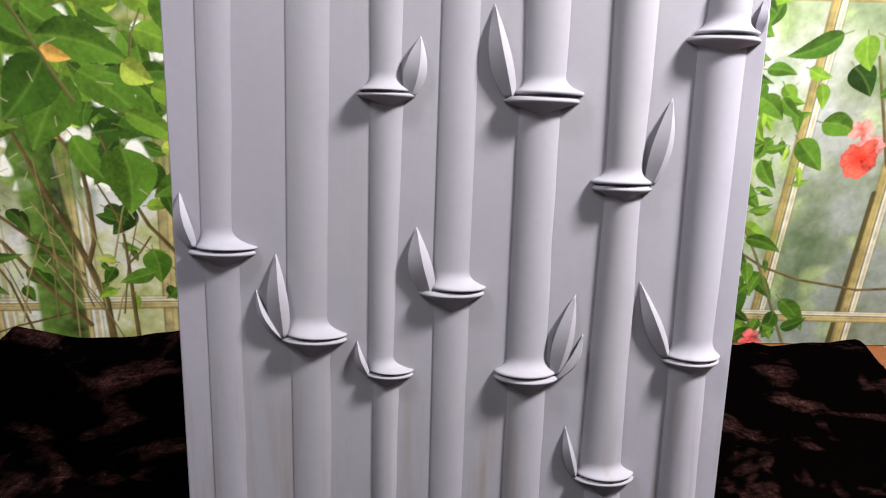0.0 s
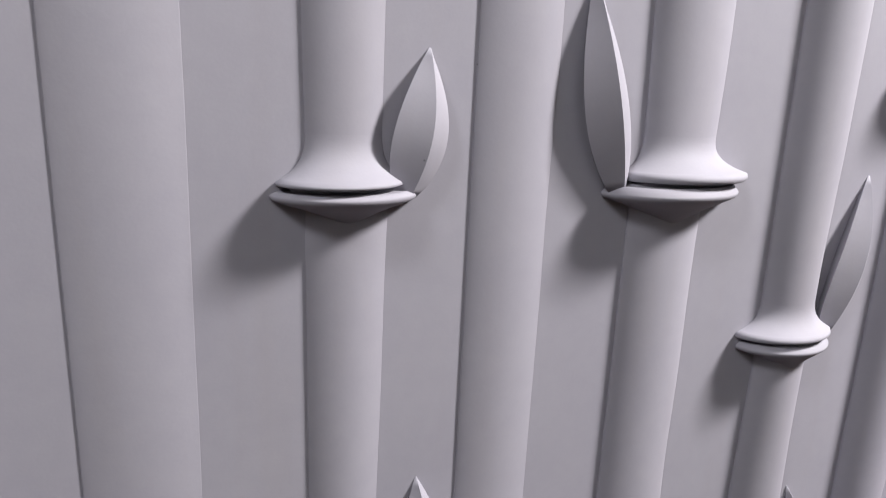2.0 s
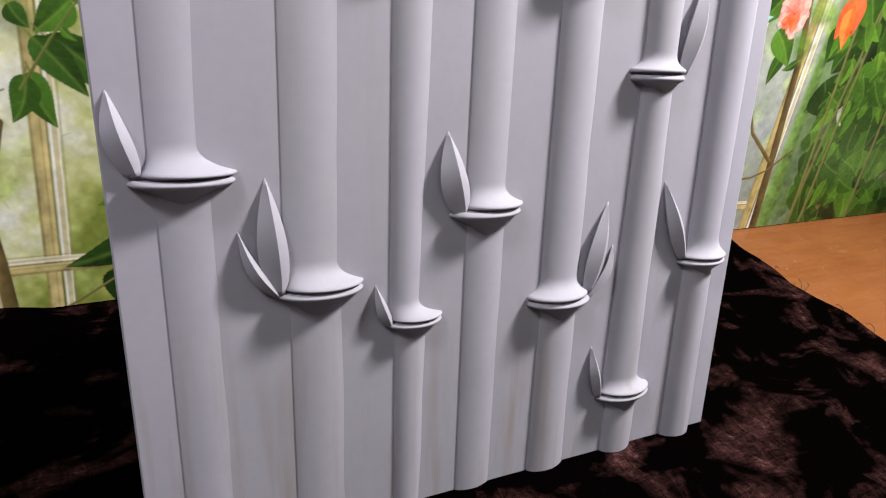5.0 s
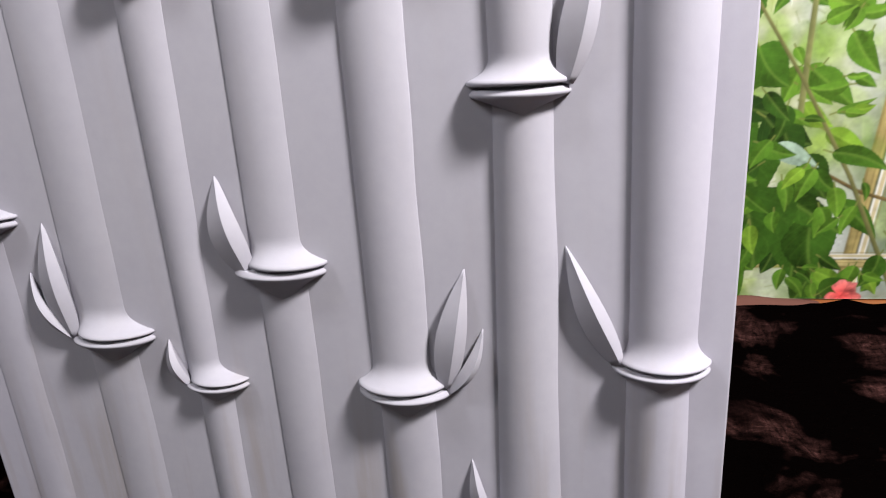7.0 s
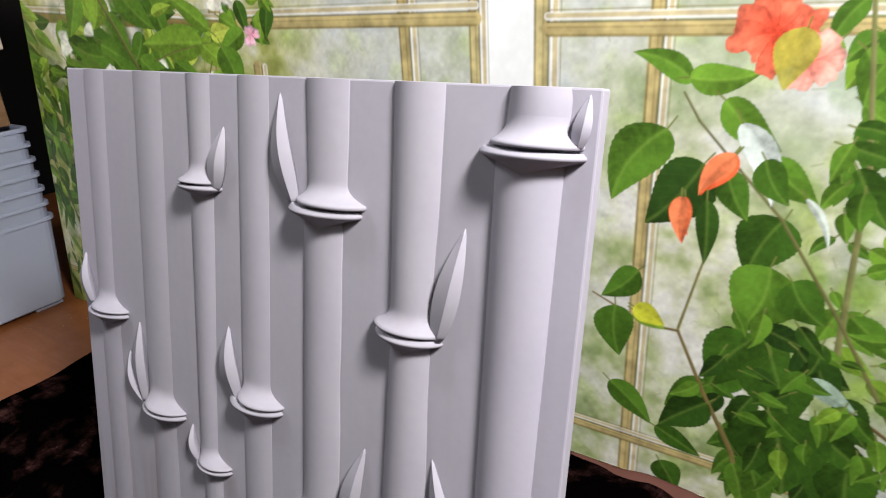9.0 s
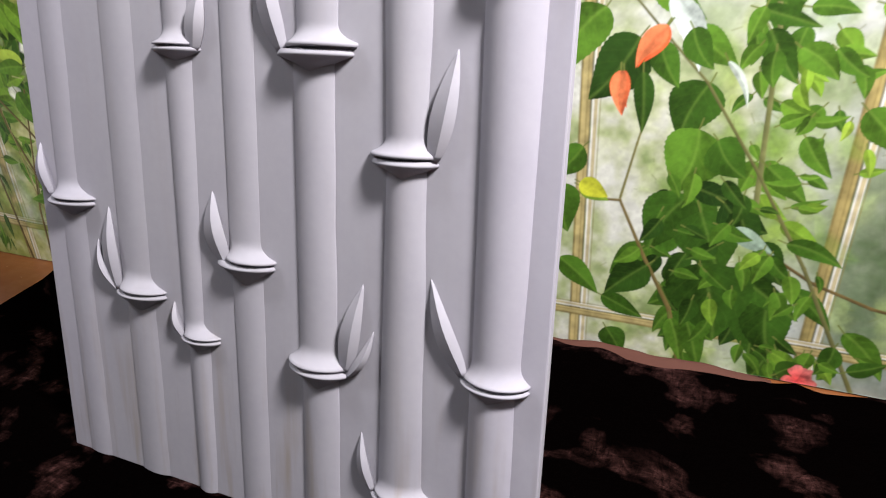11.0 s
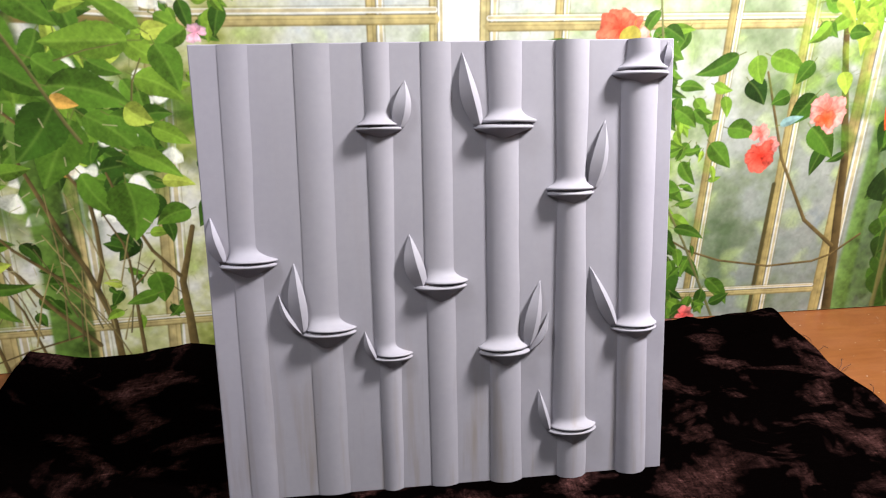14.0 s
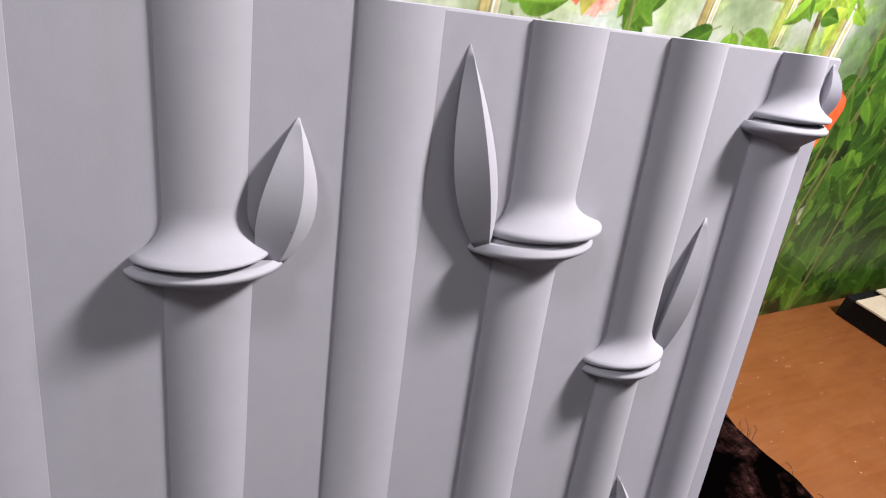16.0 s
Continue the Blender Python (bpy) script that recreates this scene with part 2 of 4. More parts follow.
for x, y, dx, dy, curl in ((0.600, 0.235, 0.022, 0.02, 0.008), (0.600, 0.222, 0.035, -0.006, 0.006), (0.598, 0.165, 0.035, 0.022, 0.003), (0.598, 0.155, 0.03, 0.028, -0.003), (0.600, 0.10, 0.022, 0.014, 0.004), (0.600, 0.055, 0.018, 0.012, 0.004), (0.60, 0.28, 0.02, 0.008, 0.004), (0.60, 0.02, 0.02, 0.008, -0.004)):
    frayed_thread(x, y, dx, dy, curl)


# ---- bamboo relief panel ----
LEAN = 10.8
HIGH = 0.4913
panel = empty("bamboo_relief_panel", pose(0, 0, 0.0002, -LEAN, 0, 0), "pale grey cast plaster panel with bamboo relief, leaning on velvet", "relief panel")
part("backing_slab", box((-0.25, 0, 0), (0.25, 0.011, HIGH), 0.0012), PLASTER, panel)
RING = 25


def arc(u, v, half, out, edge=1.0, back=0.001, step=0.0, fade=0.0):
    """One level of a relief form: a rounded arc standing out from the face, closed behind it; fade lets one flank run out flat."""
    pts = []
    for i in range(RING):
        a = math.pi * i / (RING - 1)
        c, s = math.cos(a), math.sin(a)
        run = i / (RING - 1)
        low = step * (1 - 0.85 * fade * run)
        pts.append((u - half * c, -low - (out - low) * s ** (edge + 0.7 * fade * run), v))
    return pts + [(u + half, back, v), (u - half, back, v)]


def stalk(u0, w0, u1, w1, v0, v1, out, fade):
    """A length of stalk between two heights, with a slight swell and hand-cut waver."""
    secs = []
    n = max(4, int(abs(v1 - v0) / 0.012))
    for k in range(n + 1):
        s = k / n
        v = lerp(v0, v1, s)
        wav = 0.0007 * math.sin(math.pi * s) * noise.noise(Vector((u0 * 40, v * 14, 1)))
        secs.append(arc(lerp(u0, u1, s) + wav, v, 0.5 * lerp(w0, w1, s) + wav, out * (1 + 0.05 * math.sin(math.pi * s) * noise.noise(Vector((u0 * 31, v * 11, 6)))), 1.7, 0.001, 0.0011 - 0.0007 * fade, fade))
    return part("bamboo_stalk", loft(secs), PLASTER, panel, smooth=True)


def node(fade, su, sw, sout, ul, ur, vu, ll, lr, vl, top, low, out, sn, wn):
    """A bamboo joint: a flared skirt with a lip, a dark groove, and a lower lip that tapers down to a point."""
    cu, hu = 0.5 * (ul + ur), 0.5 * (ur - ul)
    cl, hl = 0.5 * (ll + lr), 0.5 * (lr - ll)
    secs = []
    for k in range(15):
        s = k / 14
        f = 0.55 * s ** 3.2 + 0.45 * s ** 1.9
        secs.append(arc(lerp(su, cu, f), lerp(top + 0.004, vu, s ** 0.9), lerp(0.5 * sw, hu, f), lerp(sout, out, f), lerp(1.7, 1.25, s), 0.001, (0.0011 - 0.0007 * fade) * (1 - s), fade * (1 - s)))
    mid = vl + 0.55 * (vu - vl)
    secs.append(arc(cu, lerp(vu, mid + 0.0009, 0.6), hu + 0.0004, out + 0.0004, 1.25))
    secs.append(arc(cu, mid + 0.0009, hu - 0.0004, out - 0.0006, 1.25))
    part("joint_skirt", loft(secs), PLASTER, panel, smooth=True)
    gap = mid - 0.0009
    secs = [arc(cu, mid + 0.0015, hu - 0.005, out - 0.0065), arc(cl, gap - 0.001, hl - 0.006, out - 0.0065)]
    part("joint_groove", loft(secs), PLASTER, panel, smooth=True)
    secs = [arc(cl, gap, hl - 0.0022, out - 0.0024, 1.25), arc(cl, vl + 0.0009, hl - 0.0001, out + 0.0003, 1.25), arc(cl, vl + 0.0001, hl, out + 0.0005, 1.25), arc(cl, vl - 0.0010, hl - 0.0006, out - 0.0001, 1.25)]
    for k in range(1, 11):
        s = k / 10
        secs.append(arc(lerp(cl, sn, s), lerp(vl - 0.002, low, s ** 1.1), lerp(hl - 0.0014, 0.14 * wn, s ** 0.75), lerp(out - 0.0008, sout - 0.0006, s), 1.2))
    part("joint_lip", loft(secs), PLASTER, panel, smooth=True)


def blade(tip, base, half, rise, bend=0.0, lift=0.0058):
    """A pointed leaf: two facets that meet in a raised rib, with thin free edges."""
    t, b = Vector((tip[0], 0, tip[1])), Vector((base[0], 0, base[1]))
    run = t - b
    side = Vector((run.z, 0, -run.x)).normalized()
    n = 18
    bm = bmesh.new()
    rows = []
    for k in range(n + 1):
        s = k / n
        w = half * math.sin(math.pi * min(1, 0.07 + 0.93 * s) ** 0.80) ** 0.85 if s < 1 else 0.0
        w = max(w, 0.0004)
        mid = b + run * s + side * bend * math.sin(math.pi * s)
        up = lift * (0.55 + 0.45 * math.sin(math.pi * s)) * (1 - s ** 4)
        rib = up + rise * math.sin(math.pi * min(1, 0.12 + 0.88 * s)) ** 0.7 + 0.0005
        rows.append([bm.verts.new(mid + Vector((0, -h, 0)) + side * x) for x, h in ((-w, up), (-0.25 * w, lerp(up, rib, 0.56)), (0.30 * w, rib), (0.66 * w, lerp(up, rib, 0.52)), (w, up - 0.0006), (0.55 * w, -0.001), (-0.55 * w, -0.001))])
    for p, q in zip(rows, rows[1:]):
        for i in range(7):
            j = (i + 1) % 7
            bm.faces.new((p[i], p[j], q[j], q[i]))
        for i in (0, 2, 4):
            bm.edges.get((p[i], q[i])).smooth = False
    bm.faces.new(rows[0])
    bm.faces.new(rows[-1][::-1])
    return part("bamboo_leaf", bm, PLASTER, panel, smooth=True)


MM = 0.001
# each stalk: how far it stands out, then its lengths as (centre, width, height) from top to bottom, in millimetres
STALKS = {
    "a": (1.9, ((-207, 29, 491), (-212.5, 26, 287)), ((-209, 30, 256), (-210.5, 29, 0))),
    "b": (2.5, ((-130, 36, 491), (-135.5, 35, 208)), ((-133, 34, 176), (-133.5, 35, 0))),
    "c": (3.7, ((-65.5, 27, 491), (-66, 25, 421)), ((-65, 28, 395), (-69.5, 22, 172)), ((-64.5, 24, 146), (-66.5, 21, 0))),
    "d": (3.5, ((-4.5, 31, 491), (-7.5, 31, 253)), ((-6.5, 31, 218), (-8, 30, 0))),
    "e": (6.2, ((66.5, 37, 491), (67, 34, 421)), ((63.5, 35, 391), (62.5, 35, 175)), ((64, 34, 141), (63.5, 36, 0))),
    "f": (8.2, ((139, 36, 491), (139, 32, 347)), ((139.5, 31, 320), (137.5, 38, 72)), ((141, 34, 42), (140.5, 34, 0))),
    "g": (10.0, ((216, 34, 491), (216, 36, 472)), ((213, 41, 446), (213, 36, 194)), ((211, 34, 168), (212.5, 36, 0))),
}
FADE = {"a": 1.0, "b": 1.0, "c": 0.8, "d": 0.7, "e": 0.2, "f": 0.2, "g": 0.2}
for key, (out, *lengths) in STALKS.items():
    for k, ((u0, w0, v0), (u1, w1, v1)) in enumerate(lengths):
        v0 = v0 + (14 if k else 0)
        stalk(u0 * MM, w0 * MM, u1 * MM, w1 * MM, min(v0, 490.8) * MM, (v1 + 4 if v1 else 0.2) * MM, out * MM, FADE[key])


def joint(key, k, upper, lower, low, out):
    """The joint under the k-th length of a stalk; lips as (from, to, height)."""
    (su, sw, top), (sn, wn, _) = STALKS[key][1 + k][1], STALKS[key][2 + k][0]
    node(FADE[key], *(MM * q for q in (su, sw, STALKS[key][0], *upper, *lower, top, low, out, sn, wn)))


joint("a", 0, (-231, -178, 274), (-238, -179, 268), 255, 15)
joint("b", 0, (-154, -100, 196), (-159, -100, 190), 173, 15.5)
joint("c", 0, (-88, -46, 410), (-90, -41, 405), 396, 15)
joint("c", 1, (-80, -40, 163), (-84, -40, 158), 146, 12)
joint("d", 0, (-26, 23, 242), (-36, 22, 235), 218, 15)
joint("e", 0, (41, 100, 411), (33, 97, 403), 391, 18)
joint("e", 1, (34, 90, 164), (34, 93, 157), 141, 17)
joint("f", 0, (111, 164, 338), (112, 164, 331), 320, 16)
joint("f", 1, (115, 169, 64), (111, 170, 58), 41, 16)
joint("g", 0, (189, 243, 462), (182, 245, 455), 444, 19)
joint("g", 1, (189, 239, 182), (186, 239, 176), 165, 17)


def leaf(tip, base, half, rise, bend=0.0):
    blade((tip[0] * MM, tip[1] * MM), (base[0] * MM, base[1] * MM), half * MM, 0.44 * rise * MM, bend * MM)


leaf((-243, 320), (-233, 273), 7.5, 6, -2.5)
leaf((-162, 268), (-157, 192), 9.5, 8, -1)
leaf((-180, 235), (-158, 191), 4.5, 7, -4)
leaf((-37.5, 453), (-46, 405), 9.5, 6.5, 1)
leaf((-91, 189), (-81, 158), 4.5, 5.5, -2)
leaf((-39, 294), (-27, 235), 10.5, 9, -3)
leaf((22.5, 480), (38, 405), 9.5, 9.5, -3)
leaf((104, 236), (89, 162), 9, 7.5, -1)
leaf((113, 199), (91, 158), 4.5, 7, 4)
leaf((175.5, 408), (161, 335), 9, 8.5, 1)
leaf((102, 109), (113, 60), 5.5, 7, -2)
leaf((243.5, 488), (240, 460), 5, 6, 1)
leaf((160.5, 249), (189, 180), 8, 8.5, -2)


# ---- printed backdrop ----
# The photograph on the sheet is painted stroke by stroke on a fine grid and kept as the sheet's ink.
CELL, WEST, EAST, HEAD, TALL = 0.001, -0.885, 1.605, 0.60, 0.95
NX, NZ = int((EAST - WEST) / CELL) + 1, int(HEAD / CELL) + 1
GX, GZ = np.meshgrid(WEST + CELL * np.arange(NX), CELL * np.arange(NZ))
ink = np.zeros((NZ, NX, 3))
dice = np.random.RandomState(11)


def grain(size, seed, octaves=3, fall=0.55):
    """Smooth random tones between 0 and 1, whose largest lumps are size metres across."""
    r, total, out = np.random.RandomState(seed), 0.0, np.zeros((NZ, NX))
    for o in range(octaves):
        step = size / 2 ** o
        nx, nz = int((EAST - WEST) / step) + 3, int(HEAD / step) + 3
        g = r.rand(nz, nx)
        fx, fz = (GX[0] - WEST) / step, GZ[:, 0] / step
        ix, iz = fx.astype(int), fz.astype(int)
        sx, sz = fx - ix, fz - iz
        sx, sz = sx * sx * (3 - 2 * sx), (sz * sz * (3 - 2 * sz))[:, None]
        row = lambda k: g[k][:, ix] * (1 - sx) + g[k][:, ix + 1] * sx
        w = fall ** o
        out += w * (row(iz) * (1 - sz) + row(iz + 1) * sz)
        total += w
    return out / total


def tones(f, stops):
    pos = [p for p, _ in stops]
    return np.stack([np.interp(f, pos, [c[k] for _, c in stops]) for k in range(3)], -1)


MOTTLE, FINE, LUMP = grain(0.012, 1, 3), grain(0.004, 2, 2), grain(0.05, 3, 3)


def window(x0, x1, z0, z1):
    i0, i1 = max(0, int((x0 - WEST) / CELL)), min(NX, int((x1 - WEST) / CELL) + 2)
    k0, k1 = max(0, int(z0 / CELL)), min(NZ, int(z1 / CELL) + 2)
    return (slice(k0, k1), slice(i0, i1)) if i1 > i0 and k1 > k0 else None


def lay(w, alpha, color):
    ink[w] += alpha[..., None] * (color - ink[w])


def soft_step(d, soft):
    t = np.clip(0.5 + d / soft, 0, 1)
    return t * t * (3 - 2 * t)


def stroke(pts, w0, w1, color, soft=0.0022, round_shade=0.35, alpha=1.0, mottle=0.5):
    """A stroke along a line, shaded across its width like a rod."""
    total = sum(math.hypot(b[0] - a[0], b[1] - a[1]) for a, b in zip(pts, pts[1:])) or 1
    run = 0.0
    for (xa, za), (xb, zb) in zip(pts, pts[1:]):
        d = math.hypot(xb - xa, zb - za) or 1e-6
        m = 0.5 * max(w0, w1) + soft
        w = window(min(xa, xb) - m, max(xa, xb) + m, min(za, zb) - m, max(za, zb) + m)
        if w:
            x, z = GX[w] - xa, GZ[w] - za
            s = np.clip((x * (xb - xa) + z * (zb - za)) / d / d, 0, 1)
            off = np.hypot(x - s * (xb - xa), z - s * (zb - za))
            side = (x * (zb - za) - z * (xb - xa)) / d
            half = 0.5 * (w0 + (w1 - w0) * (run + s * d) / total)
            tone = 1 + round_shade * np.clip(-side / np.maximum(half, 1e-4), -1, 1) + mottle * (MOTTLE[w] - 0.5)
            lay(w, alpha * soft_step(half - off, soft), np.array(color) * tone[..., None])
        run += d


GREENS = [(0.0, (0.014, 0.040, 0.006)), (0.3, (0.040, 0.105, 0.010)), (0.6, (0.090, 0.195, 0.018)), (0.85, (0.19, 0.32, 0.030)), (1.0, (0.40, 0.48, 0.07))]


def leaf_print(x, z, length, angle, wide=0.52, tone=None, soft=0.0016, alpha=1.0, color=None):
    """A pointed, toothed leaf from its stalk end, along angle (degrees, 0 is right, 90 up), folded lightly along its rib."""
    tone = dice.rand() if tone is None else tone
    base = np.array(color) if color else np.array([np.interp(tone, [p for p, _ in GREENS], [c[k] for _, c in GREENS]) for k in range(3)])
    a = math.radians(angle)
    ca, sa, curl = math.cos(a), math.sin(a), dice.uniform(-0.22, 0.22)
    fold = dice.uniform(0.08, 0.34) * (1 if dice.rand() < 0.5 else -1)
    m = 0.45 * length
    w = window(min(x, x + length * ca) - m, max(x, x + length * ca) + m, min(z, z + length * sa) - m, max(z, z + length * sa) + m)
    if not w:
        return
    u, v = (GX[w] - x) * ca + (GZ[w] - z) * sa, (GZ[w] - z) * ca - (GX[w] - x) * sa
    s = np.clip(u / length, 0, 1)
    v = v - curl * length * s * (1 - s) * 2
    half = 0.5 * wide * length * np.sin(math.pi * s ** 0.68) ** 0.85 * (1.12 - 0.28 * s) * (0.93 + 0.25 * dice.rand())
    half = half * (1 + 0.022 * (np.abs(((s * 13) % 1) - 0.5) - 0.25) * 4)
    inside = soft_step(half - np.abs(v), soft) * soft_step(u, soft) * soft_step(length - u, soft)
    across = v / np.maximum(half, 1e-4)
    shade = 1 + fold * np.clip(across * 4, -1, 1) + 0.5 * (MOTTLE[w] - 0.5) + 0.45 * (FINE[w] - 0.5) + 0.45 * (s - 0.5) * dice.uniform(-1, 1) + 0.5 * (LUMP[w] - 0.5)
    rib = np.exp(-(v / (0.016 * length + 0.0006)) ** 2) * 0.32
    ribs = np.clip(np.cos((s - 0.45 * np.abs(across) * wide) * 38) - 0.75, 0, 1) * 1.3 * (np.abs(across) < 0.9) * (length > 0.035)
    col = base * np.clip(shade, 0.2, 2.2)[..., None]
    col = col + (rib + 0.16 * ribs)[..., None] * (base * 0.3 if color else np.array((0.18, 0.25, 0.05)) + base * 0.5) * 0.7
    lay(w, alpha * inside, col)
    stroke([(x, z), (x - 0.16 * length * ca, z - 0.16 * length * sa)], 0.0016, 0.0016, (0.14, 0.17, 0.04), 0.0018, 0.1, alpha)


def spray(x, z, rx, rz, count, size, droop=-70, spread=75, wide=0.50, low=0.0, high=1.0, soft=0.0017, alpha=1.0):
    for _ in range(count):
        a, r = dice.uniform(0, 6.283), dice.rand() ** 0.6
        leaf_print(x + rx * r * math.cos(a), z + rz * r * math.sin(a), size * dice.uniform(0.6, 1.3), droop + dice.uniform(-spread, spread),
                   wide * dice.uniform(0.75, 1.25), dice.uniform(low, high), soft, alpha)


def blossom(x, z, r, seed, inner, outer, petals=6):
    q = np.random.RandomState(seed)
    for k in range(petals):
        a = 6.283 * k / petals + q.uniform(-0.3, 0.3)
        n, open_ = r * q.uniform(0.75, 1.15), q.uniform(0.5, 0.75)
        w = window(x - 1.4 * r, x + 1.4 * r, z - 1.4 * r, z + 1.4 * r)
        dx, dz = GX[w] - x, GZ[w] - z
        d, t = np.hypot(dx, dz), np.angle(np.exp(1j * (np.arctan2(dz, dx) - a)))
        ruffle = 1 + 0.05 * np.sin(t * 11 + k) + 0.5 * (MOTTLE[w] - 0.5)
        edge = n * np.clip(1 - (np.abs(t) / (open_ * 1.35)) ** 2.6, 0, 1) ** 0.6 * ruffle
        f = np.clip(d / n, 0, 1)
        col = np.array(inner) + (np.array(outer) - np.array(inner)) * (f ** 1.3)[..., None]
        col = col * (1 + 0.06 * np.sin(t * 26 + 2 * k) * f + 0.9 * (MOTTLE[w] - 0.5) + 0.5 * (FINE[w] - 0.5) + q.uniform(-0.30, 0.22))[..., None]
        col = col * (0.66 + 0.34 * np.clip((edge - d) / (0.30 * n), 0, 1))[..., None]
        lay(w, soft_step(edge - d, 0.0022), np.clip(col, 0, 1))


def paint_garden():
    a, b, c = grain(0.20, 21, 2), grain(0.055, 22, 4, 0.65), grain(0.016, 23, 3, 0.7)
    f = 0.55 * a + 0.45 * b
    cool = tones(f, [(0.28, (0.30, 0.42, 0.20)), (0.40, (0.50, 0.60, 0.36)), (0.50, (0.66, 0.72, 0.56)), (0.60, (0.78, 0.82, 0.74)), (0.75, (0.62, 0.72, 0.74))])
    haze = tones(f, [(0.28, (0.16, 0.25, 0.12)), (0.42, (0.30, 0.38, 0.25)), (0.52, (0.42, 0.50, 0.44)), (0.62, (0.52, 0.57, 0.50)), (0.75, (0.36, 0.48, 0.52))])
    down = np.clip((0.42 - GZ) / 0.26, 0, 1)[..., None] * np.clip((GX - 0.36) / 0.12, 0, 1)[..., None]
    cool = cool + 0.85 * down * (haze - cool)
    leafy = tones(b, [(0.30, (0.30, 0.42, 0.12)), (0.42, (0.56, 0.64, 0.30)), (0.52, (0.78, 0.82, 0.56)), (0.66, (0.95, 0.96, 0.86))])
    near = np.clip((GX - 0.10) / 0.08, 0, 1) * np.clip((0.46 - GX) / 0.10, 0, 1) * np.clip((0.50 - GZ) / 0.15, 0, 1)
    cool = cool + 0.8 * near[..., None] * (leafy - cool)
    warm = tones(0.4 * a + 0.6 * b, [(0.28, (0.24, 0.29, 0.04)), (0.40, (0.46, 0.50, 0.12)), (0.50, (0.70, 0.72, 0.32)), (0.60, (0.92, 0.92, 0.68)), (0.72, (0.98, 0.98, 0.90))])
    hedge = tones(b, [(0.30, (0.008, 0.018, 0.004)), (0.5, (0.03, 0.065, 0.014)), (0.60, (0.14, 0.20, 0.06)), (0.70, (0.6, 0.64, 0.5))])
    left = np.clip((-0.10 - GX) / 0.18, 0, 1)[..., None] * 0.92
    right = np.clip((GX - 0.74) / 0.10, 0, 1)[..., None]
    out = cool * (1 - left) + warm * left
    out = out * (1 - right) + hedge * right
    side = np.clip((GX - 0.44) / 0.08, 0, 1)[..., None]
    out = out * (1 - 0.24 * side)
    ink[:] = 0.67 * out * (1 + 0.45 * (c - 0.5) + 0.2 * (FINE - 0.5))[..., None]
    # foliage far behind the glass, out of focus
    for _ in range(260):
        x, z = dice.uniform(-0.88, 0.75), dice.uniform(0, 0.6)
        leaf_print(x, z, dice.uniform(0.015, 0.05), dice.uniform(0, 360), 0.7, None, 0.016, 0.30, (0.40, 0.52, 0.16))


TAN, OLIVE, WHITE, LINE = (0.45, 0.37, 0.16), (0.22, 0.17, 0.055), (0.70, 0.70, 0.64), (0.10, 0.08, 0.03)


def bar(a, b, w, color=TAN):
    """A glazing bar: a pale side, the painted face, a dark line beside it."""
    dx, dz = b[0] - a[0], b[1] - a[1]
    d = math.hypot(dx, dz)
    px, pz = -dz / d * w, dx / d * w
    if px < 0 or (abs(px) < 1e-6 and pz < 0):
        px, pz = -px, -pz
    move = lambda p, q: (p[0] + q * px, p[1] + q * pz)
    stroke([move(a, 0.95), move(b, 0.95)], w * 0.6, w * 0.6, WHITE, 0.002, 0.05)
    stroke([a, b], w, w, color, 0.002, 0.18, 1, 0.8)
    stroke([move(a, -0.5), move(b, -0.5)], 0.0026, 0.0026, OLIVE, 0.002, 0, 0.8, 1.2)
    stroke([move(a, 0.52), move(b, 0.52)], 0.0018, 0.0018, LINE, 0.002, 0, 0.75, 1.2)
    stroke([move(a, 0.12), move(b, 0.12)], 0.0016, 0.0016, OLIVE, 0.002, 0, 0.5, 1.2)
    stroke([move(a, 1.0), move(b, 1.0)], w * 0.35, w * 0.35, TAN, 0.002, 0, 0.8, 0.8)
    stroke([move(a, 1.42), move(b, 1.42)], 0.0012, 0.0012, OLIVE, 0.002, 0, 0.6)


